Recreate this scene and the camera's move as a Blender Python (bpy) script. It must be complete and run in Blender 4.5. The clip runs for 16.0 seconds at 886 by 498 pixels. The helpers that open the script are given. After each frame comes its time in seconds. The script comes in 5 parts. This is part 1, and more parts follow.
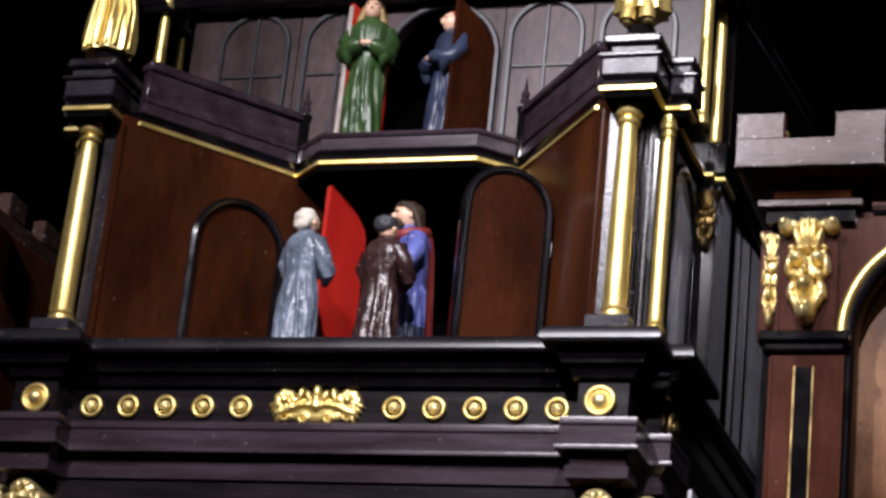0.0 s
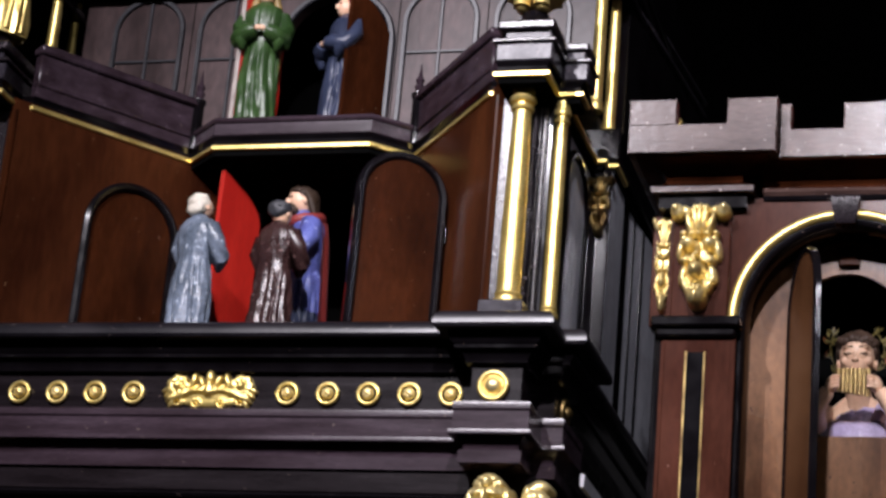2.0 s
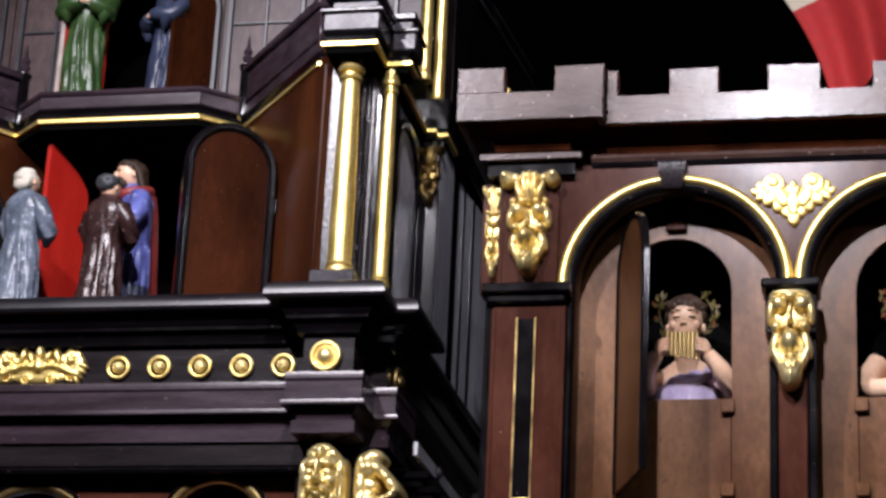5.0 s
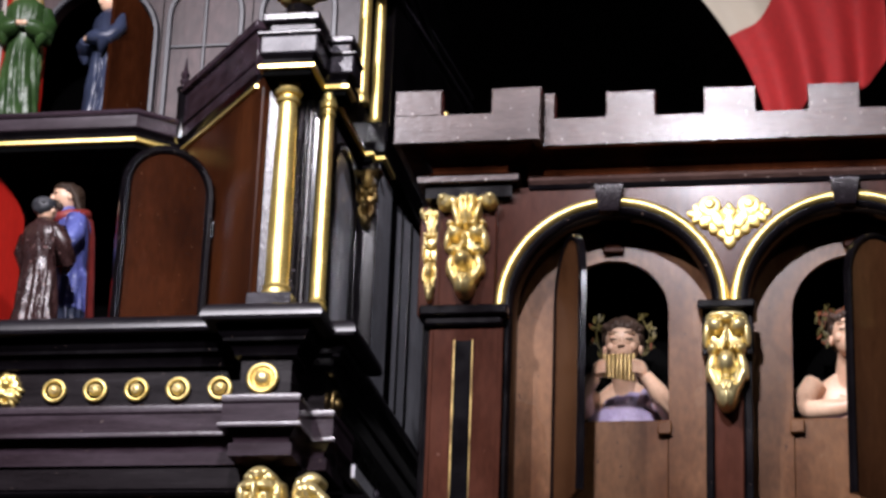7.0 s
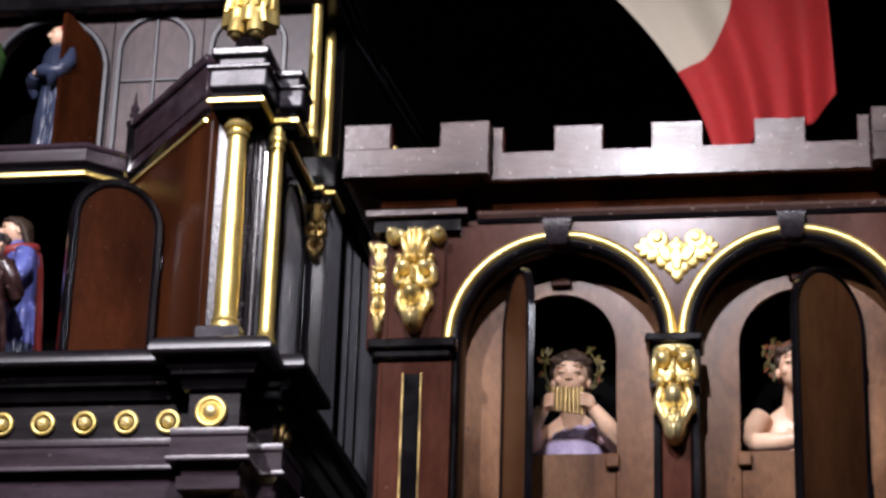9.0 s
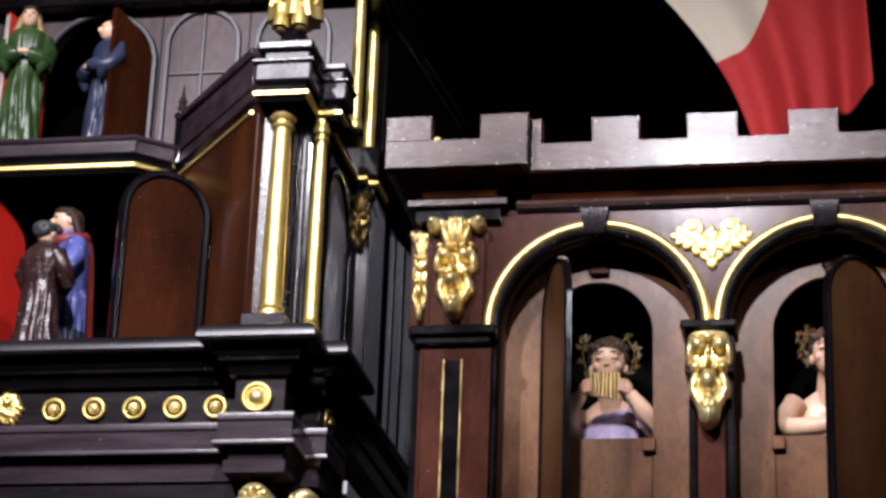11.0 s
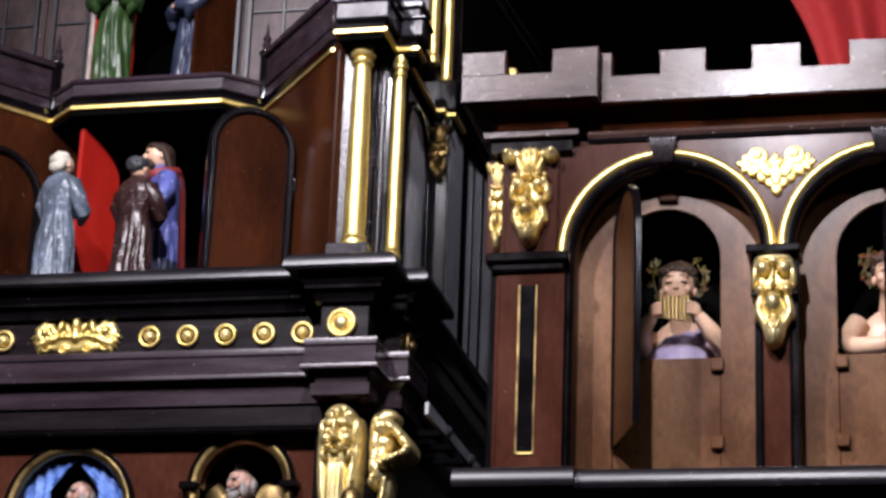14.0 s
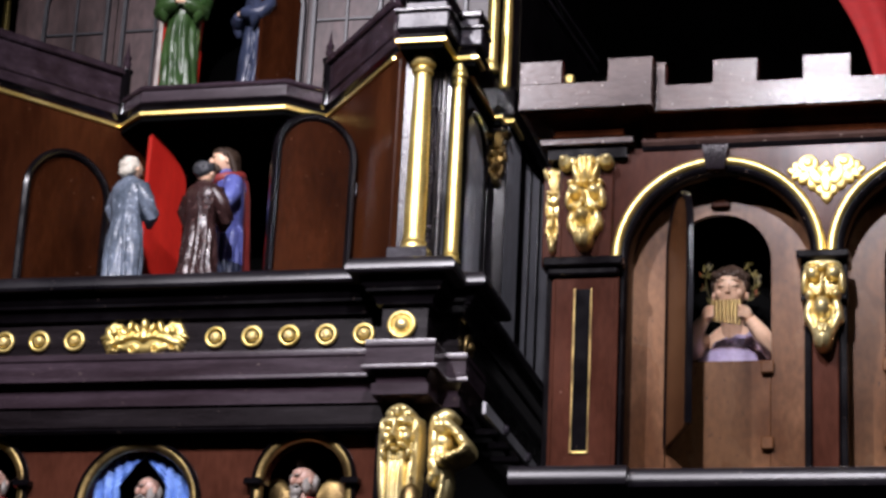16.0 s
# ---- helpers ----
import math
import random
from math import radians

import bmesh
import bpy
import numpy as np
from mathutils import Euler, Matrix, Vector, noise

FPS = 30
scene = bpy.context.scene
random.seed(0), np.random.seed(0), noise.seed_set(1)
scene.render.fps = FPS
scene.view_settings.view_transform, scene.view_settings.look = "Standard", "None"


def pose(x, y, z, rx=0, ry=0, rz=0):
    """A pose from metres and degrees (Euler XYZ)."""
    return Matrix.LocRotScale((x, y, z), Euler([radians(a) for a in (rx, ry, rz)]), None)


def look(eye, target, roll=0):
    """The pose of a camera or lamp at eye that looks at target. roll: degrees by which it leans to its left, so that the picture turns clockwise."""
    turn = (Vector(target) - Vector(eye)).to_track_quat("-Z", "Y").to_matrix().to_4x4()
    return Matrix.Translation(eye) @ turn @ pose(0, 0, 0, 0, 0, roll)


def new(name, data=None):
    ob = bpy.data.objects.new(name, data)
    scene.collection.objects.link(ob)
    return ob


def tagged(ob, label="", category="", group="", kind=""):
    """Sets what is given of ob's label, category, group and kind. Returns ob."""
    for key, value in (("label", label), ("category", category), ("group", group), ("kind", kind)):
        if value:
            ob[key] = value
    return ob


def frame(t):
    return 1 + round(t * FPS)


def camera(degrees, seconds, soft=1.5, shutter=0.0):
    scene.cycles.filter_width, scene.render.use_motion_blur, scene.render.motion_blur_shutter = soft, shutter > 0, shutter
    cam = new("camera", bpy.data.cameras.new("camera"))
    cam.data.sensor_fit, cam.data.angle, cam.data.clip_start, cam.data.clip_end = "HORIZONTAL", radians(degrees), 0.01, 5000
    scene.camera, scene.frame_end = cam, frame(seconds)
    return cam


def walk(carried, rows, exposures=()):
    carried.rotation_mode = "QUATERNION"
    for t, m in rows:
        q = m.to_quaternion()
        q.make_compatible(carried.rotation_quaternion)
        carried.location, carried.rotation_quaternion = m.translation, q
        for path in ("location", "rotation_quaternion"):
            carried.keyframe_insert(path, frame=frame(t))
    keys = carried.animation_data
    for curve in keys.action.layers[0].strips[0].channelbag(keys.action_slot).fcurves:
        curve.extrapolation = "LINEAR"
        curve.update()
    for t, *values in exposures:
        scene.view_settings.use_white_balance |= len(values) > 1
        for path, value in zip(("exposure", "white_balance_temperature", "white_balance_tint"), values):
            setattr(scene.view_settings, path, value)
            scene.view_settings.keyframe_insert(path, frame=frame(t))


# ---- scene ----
cam = camera(22.12, 16.0, soft=3.0)
ROWS = [
    (0, look((1.3716, -3.3264, 1.5951), (0.2575, -0.1407, 2.8478), 6.044)),
    (0.5, look((1.3728, -3.3255, 1.5932), (0.2894, -0.1294, 2.8466), 5.822)),
    (1, look((1.3740, -3.3246, 1.5914), (0.3246, -0.1162, 2.8425), 5.680)),
    (1.5, look((1.3751, -3.3236, 1.5895), (0.3667, -0.1026, 2.8417), 5.323)),
    (2, look((1.3763, -3.3227, 1.5877), (0.4188, -0.0866, 2.8411), 5.194)),
    (2.5, look((1.3774, -3.3218, 1.5858), (0.4759, -0.0698, 2.8394), 4.779)),
    (3, look((1.3786, -3.3209, 1.5840), (0.5281, -0.0532, 2.8326), 4.404)),
    (3.5, look((1.3797, -3.3199, 1.5821), (0.5740, -0.0384, 2.8241), 3.982)),
    (4, look((1.3809, -3.3190, 1.5803), (0.6139, -0.0263, 2.8172), 3.645)),
    (4.5, look((1.3821, -3.3181, 1.5784), (0.6506, -0.0172, 2.8152), 3.202)),
    (4.7, look((1.3825, -3.3177, 1.5777), (0.6632, -0.0133, 2.8119), 2.998)),
    (7, look((1.3878, -3.3134, 1.5692), (0.7784, -0.0047, 2.8503), 2.181)),
    (7.5, look((1.3890, -3.3125, 1.5673), (0.8142, -0.0062, 2.8705), 1.940)),
    (8, look((1.3901, -3.3116, 1.5655), (0.8497, -0.0077, 2.8892), 1.849)),
    (8.2, look((1.3906, -3.3112, 1.5647), (0.8625, -0.0077, 2.8943), 1.668)),
    (10.3, look((1.4138, -3.3564, 1.5395), (0.8440, -0.0664, 2.8855), 2.104)),
    (10.5, look((1.4176, -3.3666, 1.5366), (0.8346, -0.0760, 2.8752), 2.074)),
    (11, look((1.4271, -3.3923, 1.5295), (0.8119, -0.1001, 2.8496), 2.173)),
    (11.5, look((1.4367, -3.4180, 1.5224), (0.7904, -0.1256, 2.8272), 2.276)),
    (12, look((1.4462, -3.4437, 1.5152), (0.7722, -0.1490, 2.8000), 2.280)),
    (12.5, look((1.4557, -3.4694, 1.5081), (0.7599, -0.1669, 2.7610), 1.955)),
    (13, look((1.4653, -3.4950, 1.5009), (0.7494, -0.1864, 2.7260), 2.142)),
    (13.5, look((1.4724, -3.5213, 1.4957), (0.7371, -0.2107, 2.7037), 2.120)),
    (14, look((1.4796, -3.5476, 1.4905), (0.7216, -0.2365, 2.6830), 2.234)),
    (14.5, look((1.4868, -3.5739, 1.4853), (0.7050, -0.2641, 2.6661), 2.241)),
    (15, look((1.4940, -3.6001, 1.4801), (0.6833, -0.2965, 2.6583), 2.817)),
    (15.5, look((1.5012, -3.6264, 1.4749), (0.6708, -0.3332, 2.6688), 2.992)),
    (16, look((1.5083, -3.6527, 1.4696), (0.6565, -0.3603, 2.6504), 2.956)),
]
walk(cam, ROWS)

# ---- world and light ----
world = bpy.data.worlds.new("hall_air")
scene.world = world
world.use_nodes = True
world.node_tree.nodes["Background"].inputs[0].default_value = (0.6, 0.65, 0.8, 1)
world.node_tree.nodes["Background"].inputs[1].default_value = 0.012
scene.view_settings.exposure = 0.0


def spot(name, eye, target, watts, degrees, radius, colour):
    data = bpy.data.lights.new(name, "SPOT")
    data.energy, data.spot_size, data.spot_blend = watts, radians(degrees), 0.5
    data.shadow_soft_size, data.color = radius, colour
    ob = new(name, data)
    ob.matrix_world = look(eye, target)
    return ob


spot("gallery_spot_main", (1.05, -2.87, 4.36), (1.0, 0.05, 2.85), 490, 52, 0.05, (1.0, 0.945, 1.04))
spot("gallery_spot_side", (-0.27, -2.90, 4.60), (0.05, 0.05, 2.90), 525, 52, 0.05, (1.0, 0.945, 1.04))
spot("gallery_spot_end", (3.00, -2.90, 4.40), (0.9, 0.15, 2.85), 45, 52, 0.05, (0.96, 0.95, 1.05))

# ---- materials ----


def material(name, colour, rough=0.4, metal=0.0, grain=0.0, stretch=(1, 1, 1), scale=30.0, bump=0.1, second=None, coat=0.0, spec=0.5, wear=0.35, flecks=None):
    """Two scales of variation: a broad mottling and a fine grain, with relief and uneven gloss."""
    mat = bpy.data.materials.new(name)
    mat.use_nodes = True
    n, l = mat.node_tree.nodes, mat.node_tree.links
    b = n["Principled BSDF"]
    tc = n.new("ShaderNodeTexCoord")
    mp = n.new("ShaderNodeMapping")
    mp.inputs["Scale"].default_value = stretch
    l.new(tc.outputs["Object"], mp.inputs["Vector"])
    broad = n.new("ShaderNodeTexNoise")
    broad.inputs["Scale"].default_value, broad.inputs["Detail"].default_value = scale * 0.3, 4
    fine = n.new("ShaderNodeTexNoise")
    fine.inputs["Scale"].default_value, fine.inputs["Detail"].default_value = scale * 4, 6
    l.new(mp.outputs[0], broad.inputs["Vector"])
    l.new(mp.outputs[0], fine.inputs["Vector"])
    mix = n.new("ShaderNodeMix")
    mix.data_type = "RGBA"
    dark = second or tuple(c * (1 - wear) for c in colour)
    mix.inputs["A"].default_value, mix.inputs["B"].default_value = (*dark, 1), (*colour, 1)
    ramp = n.new("ShaderNodeMapRange")
    ramp.inputs["From Min"].default_value, ramp.inputs["From Max"].default_value = 0.35, 0.65
    l.new(broad.outputs["Fac"], ramp.inputs["Value"])
    l.new(ramp.outputs[0], mix.inputs["Factor"])
    mix2 = n.new("ShaderNodeMix")
    mix2.data_type, mix2.blend_type = "RGBA", "MULTIPLY"
    mix2.inputs["Factor"].default_value = grain
    l.new(mix.outputs["Result"], mix2.inputs["A"])
    r2 = n.new("ShaderNodeMapRange")
    r2.inputs["From Min"].default_value, r2.inputs["From Max"].default_value = 0.3, 0.7
    r2.inputs["To Min"].default_value, r2.inputs["To Max"].default_value = 0.35, 1.25
    l.new(fine.outputs["Fac"], r2.inputs["Value"])
    l.new(r2.outputs[0], mix2.inputs["B"])
    shade = mix2.outputs["Result"]
    if flecks:
        spots, cut, mix3 = n.new("ShaderNodeTexNoise"), n.new("ShaderNodeMapRange"), n.new("ShaderNodeMix")
        spots.inputs["Scale"].default_value, spots.inputs["Detail"].default_value = 95, 3
        cut.inputs["From Min"].default_value, cut.inputs["From Max"].default_value = flecks[1], flecks[1] + 0.03
        mix3.data_type = "RGBA"
        mix3.inputs["B"].default_value = (*flecks[0], 1)
        l.new(tc.outputs["Object"], spots.inputs["Vector"])
        l.new(spots.outputs["Fac"], cut.inputs["Value"])
        l.new(cut.outputs[0], mix3.inputs["Factor"])
        l.new(shade, mix3.inputs["A"])
        shade = mix3.outputs["Result"]
    l.new(shade, b.inputs["Base Color"])
    rr = n.new("ShaderNodeMapRange")
    rr.inputs["To Min"].default_value, rr.inputs["To Max"].default_value = max(0.03, rough - 0.1), rough + 0.1
    l.new(broad.outputs["Fac"], rr.inputs["Value"])
    l.new(rr.outputs[0], b.inputs["Roughness"])
    b.inputs["Metallic"].default_value = metal
    b.inputs["Coat Weight"].default_value = coat
    b.inputs["Coat Roughness"].default_value = 0.15
    b.inputs["Specular IOR Level"].default_value = spec
    if bump:
        bp = n.new("ShaderNodeBump")
        bp.inputs["Strength"].default_value, bp.inputs["Distance"].default_value = bump, 0.002
        l.new(fine.outputs["Fac"], bp.inputs["Height"])
        l.new(bp.outputs[0], b.inputs["Normal"])
    return mat


MAHOGANY = material("mahogany", (0.060, 0.0175, 0.0058), 0.38, grain=0.4, stretch=(1.6, 1.6, 0.45), scale=16, bump=0.04, second=(0.021, 0.0054, 0.0022), spec=0.05, flecks=((0.12, 0.06, 0.03), 0.72))
REDWOOD = material("red_mahogany", (0.080, 0.0265, 0.0155), 0.19, grain=0.4, stretch=(1.5, 1.5, 0.5), scale=20, bump=0.045, second=(0.036, 0.0110, 0.0065), spec=0.115, flecks=((0.16, 0.08, 0.06), 0.745))
DOORWOOD = material("dark_mahogany_door", (0.046, 0.0125, 0.0042), 0.25, grain=0.4, stretch=(1.5, 1.5, 0.5), scale=20, bump=0.04, second=(0.014, 0.0040, 0.0017), spec=0.03, flecks=((0.10, 0.05, 0.03), 0.72))
WALNUT = material("brown_panel_wood", (0.205, 0.096, 0.040), 0.27, grain=0.38, stretch=(1.1, 1.1, 0.6), scale=26, bump=0.05, second=(0.074, 0.029, 0.011), spec=0.17, flecks=((0.05, 0.022, 0.011), 0.70))
SHUTTERWOOD = material("dark_brown_shutter_wood", (0.082, 0.035, 0.015), 0.2, grain=0.3, stretch=(1.3, 1.3, 0.5), scale=18, bump=0.06, second=(0.040, 0.016, 0.007), spec=0.2, flecks=((0.03, 0.013, 0.007), 0.70))
EBONY = material("ebonised_wood", (0.0050, 0.0042, 0.0052), 0.14, grain=0.4, scale=60, bump=0.045, second=(0.003, 0.0024, 0.003), spec=0.28, flecks=((0.05, 0.035, 0.03), 0.71))
LEDGE = material("polished_black_ledge", (0.014, 0.012, 0.015), 0.31, grain=0.4, stretch=(0.4, 1, 1), scale=40, bump=0.06, second=(0.006, 0.005, 0.007), spec=0.40, flecks=((0.09, 0.07, 0.07), 0.70))
DARKMOULD = material("dark_stained_moulding", (0.044, 0.0290, 0.0385), 0.24, grain=0.55, stretch=(0.3, 2, 3), scale=50, bump=0.07, second=(0.022, 0.0135, 0.0175), spec=0.32, flecks=((0.08, 0.06, 0.055), 0.70))
BATTLE = material("painted_battlement_wood", (0.080, 0.047, 0.039), 0.25, grain=0.45, stretch=(0.45, 1, 1.6), scale=30, bump=0.26, second=(0.040, 0.023, 0.020), spec=0.215, flecks=((0.27, 0.22, 0.20), 0.665))
STAGEWOOD = material("faded_stage_wood", (0.066, 0.040, 0.039), 0.36, grain=0.6, stretch=(1.6, 1.6, 0.7), scale=14, bump=0.12, second=(0.019, 0.009, 0.0085), spec=0.25)
SLATE = material("slate_painted_moulding", (0.020, 0.020, 0.025), 0.35, grain=0.4, scale=60, bump=0.1)
GOLD = material("gilding", (0.92, 0.72, 0.27), 0.37, 0.84, grain=0.4, scale=60, bump=0.15, second=(0.76, 0.57, 0.17))
LEAFGOLD = material("burnished_leaf_gilding", (0.95, 0.80, 0.40), 0.39, 0.80, grain=0.35, scale=70, bump=0.10, second=(0.76, 0.60, 0.25))
FRIEZE = material("near_black_frieze_stain", (0.012, 0.0088, 0.0105), 0.25, grain=0.5, stretch=(0.3, 2, 3), scale=50, bump=0.06, second=(0.006, 0.0043, 0.005), spec=0.20, flecks=((0.06, 0.045, 0.04), 0.71))
DARKGOLD = material("tarnished_and_shaded_brass", (0.46, 0.33, 0.13), 0.42, 1.0, grain=0.5, scale=70, bump=0.2, second=(0.13, 0.085, 0.04))
REDPAINT = material("red_paint", (0.48, 0.018, 0.010), 0.45, grain=0.25, stretch=(2, 2, 0.4), scale=30, bump=0.08, second=(0.38, 0.012, 0.008))
STEEL = material("steel", (0.45, 0.46, 0.5), 0.35, 1.0, grain=0.2, scale=60)
PALESTEEL = material("dull_pale_metal", (0.40, 0.40, 0.43), 0.4, 0.0, grain=0.3, scale=60)
PEWTER = material("lacquered_dark_wood", (0.034, 0.030, 0.038), 0.25, grain=0.5, scale=50, bump=0.2, spec=0.15, flecks=((0.10, 0.08, 0.08), 0.68))
# Glossless near-black: shade of recesses and soffit as colour; also the board joints.
BLACK = material("black_shade_and_joints", (0.003, 0.003, 0.003), 0.9, bump=0, spec=0.0)
HALL = material("dark_hall_plaster", (0.11, 0.108, 0.110), 0.9, scale=3, bump=0.1)
PIPES = material("gilded_reed", (0.55, 0.40, 0.16), 0.35, 0.6, grain=0.4, scale=80, bump=0.2, second=(0.35, 0.24, 0.09))
# Pale base colour carries the light glancing off black lacquer.
LINK = material("lacquer_with_grey_sheen", (0.52, 0.53, 0.58), 0.34, grain=0.45, stretch=(1, 1, 0.3), scale=30, bump=0.08, second=(0.34, 0.35, 0.395), spec=0.45)
WORNLACQUER = material("worn_black_lacquer", (0.020, 0.015, 0.018), 0.26, grain=0.6, stretch=(1, 1, 0.6), scale=60, bump=0.32, second=(0.008, 0.006, 0.008), spec=0.46, flecks=((0.12, 0.10, 0.11), 0.66))
SKIN = material("painted_flesh", (0.80, 0.54, 0.37), 0.40, grain=0.2, scale=80, bump=0.1, second=(0.68, 0.41, 0.27))
LIPS = material("painted_lips", (0.42, 0.17, 0.13), 0.45, grain=0.2, scale=80, bump=0.1)
HAIR = material("painted_dark_hair", (0.042, 0.025, 0.016), 0.55, grain=0.5, scale=120, bump=0.5, spec=0.25)
BROWNHAIR = material("painted_brown_hair", (0.070, 0.040, 0.026), 0.5, grain=0.5, scale=120, bump=0.5)
GREYHAIR = material("painted_white_hair", (0.78, 0.72, 0.60), 0.55, grain=0.35, scale=120, bump=0.5)
DARKGREYHAIR = material("painted_grey_black_hair", (0.05, 0.052, 0.06), 0.5, grain=0.4, scale=120, bump=0.5)
BLUEROBE = material("blue_painted_robe", (0.13, 0.16, 0.46), 0.4, grain=0.5, scale=50, bump=0.4, second=(0.075, 0.085, 0.28), flecks=((0.30, 0.34, 0.62), 0.64))
REDROBE = material("red_painted_robe", (0.26, 0.035, 0.03), 0.45, grain=0.4, scale=60, bump=0.3)
GREYROBE = material("grey_blue_painted_robe", (0.20, 0.24, 0.31), 0.33, grain=0.65, scale=40, bump=0.5, second=(0.075, 0.095, 0.125), flecks=((0.36, 0.41, 0.48), 0.655))
BROWNROBE = material("dark_brown_painted_robe", (0.042, 0.019, 0.018), 0.27, grain=0.55, scale=50, bump=0.5, spec=0.55, flecks=((0.13, 0.075, 0.07), 0.65))
GREENROBE = material("green_painted_robe", (0.038, 0.082, 0.022), 0.33, grain=0.45, scale=60, bump=0.4, second=(0.019, 0.045, 0.012))
NAVYROBE = material("navy_painted_robe", (0.035, 0.045, 0.085), 0.35, grain=0.4, scale=60, bump=0.3)
OCHRE = material("ochre_painted_veil", (0.33, 0.22, 0.07), 0.5, grain=0.4, scale=60, bump=0.3)
LILAC = material("lilac_painted_cloth", (0.54, 0.46, 0.64), 0.30, grain=0.3, scale=50, bump=0.3, second=(0.36, 0.30, 0.47))
RUSTLEAF = material("rust_painted_leaves", (0.17, 0.052, 0.020), 0.5, grain=0.5, scale=90, second=(0.09, 0.026, 0.010), spec=0.25)
PALESKIN = material("pale_painted_flesh", (0.56, 0.37, 0.30), 0.45, grain=0.35, scale=80, bump=0.12, second=(0.42, 0.24, 0.18))
GREYBEARD = material("painted_grey_beard", (0.36, 0.33, 0.30), 0.5, grain=0.4, scale=120, bump=0.5)
LEAF = material("painted_wreath_leaves", (0.125, 0.098, 0.028), 0.5, grain=0.5, scale=90, second=(0.050, 0.042, 0.012), spec=0.25)
CURTAIN = material("blue_curtain", (0.16, 0.30, 0.72), 0.6, grain=0.3, scale=60, second=(0.08, 0.17, 0.50))
# Pale colour for the painted highlight on the upper door leaf.
EDGESHEEN = material("pale_edge_sheen", (0.5, 0.44, 0.4), 0.55, grain=0.3, scale=80, bump=0.3)
FLAGRED = material("flag_cloth", (0.42, 0.018, 0.018), 0.8, grain=0.25, scale=200, bump=0.15, second=(0.36, 0.014, 0.014))


def dye_roundel(mat, centre, radius, colour):
    """A dyed round field in the flag's cloth, given in the flag's own metres."""
    n, l = mat.node_tree.nodes, mat.node_tree.links
    tc, dist, ramp, mix = n.new("ShaderNodeTexCoord"), n.new("ShaderNodeVectorMath"), n.new("ShaderNodeMapRange"), n.new("ShaderNodeMix")
    flat = n.new("ShaderNodeVectorMath")
    flat.operation, dist.operation, mix.data_type = "MULTIPLY", "DISTANCE", "RGBA"
    flat.inputs[1].default_value = (1, 0, 1)
    dist.inputs[1].default_value = (centre[0], 0, centre[1])
    ramp.inputs["From Min"].default_value, ramp.inputs["From Max"].default_value = radius - 0.002, radius + 0.002
    b = n["Principled BSDF"]
    old = b.inputs["Base Color"].links[0].from_socket
    l.new(tc.outputs["Object"], flat.inputs[0])
    l.new(flat.outputs["Vector"], dist.inputs[0])
    l.new(dist.outputs["Value"], ramp.inputs["Value"])
    l.new(ramp.outputs[0], mix.inputs["Factor"])
    mix.inputs["A"].default_value = (*colour, 1)
    l.new(old, mix.inputs["B"])
    l.new(mix.outputs["Result"], b.inputs["Base Color"])


dye_roundel(FLAGRED, (1.14 - 1.27, 3.865 - 3.5), 0.162, (0.50, 0.44, 0.34))

# ---- building helpers ----


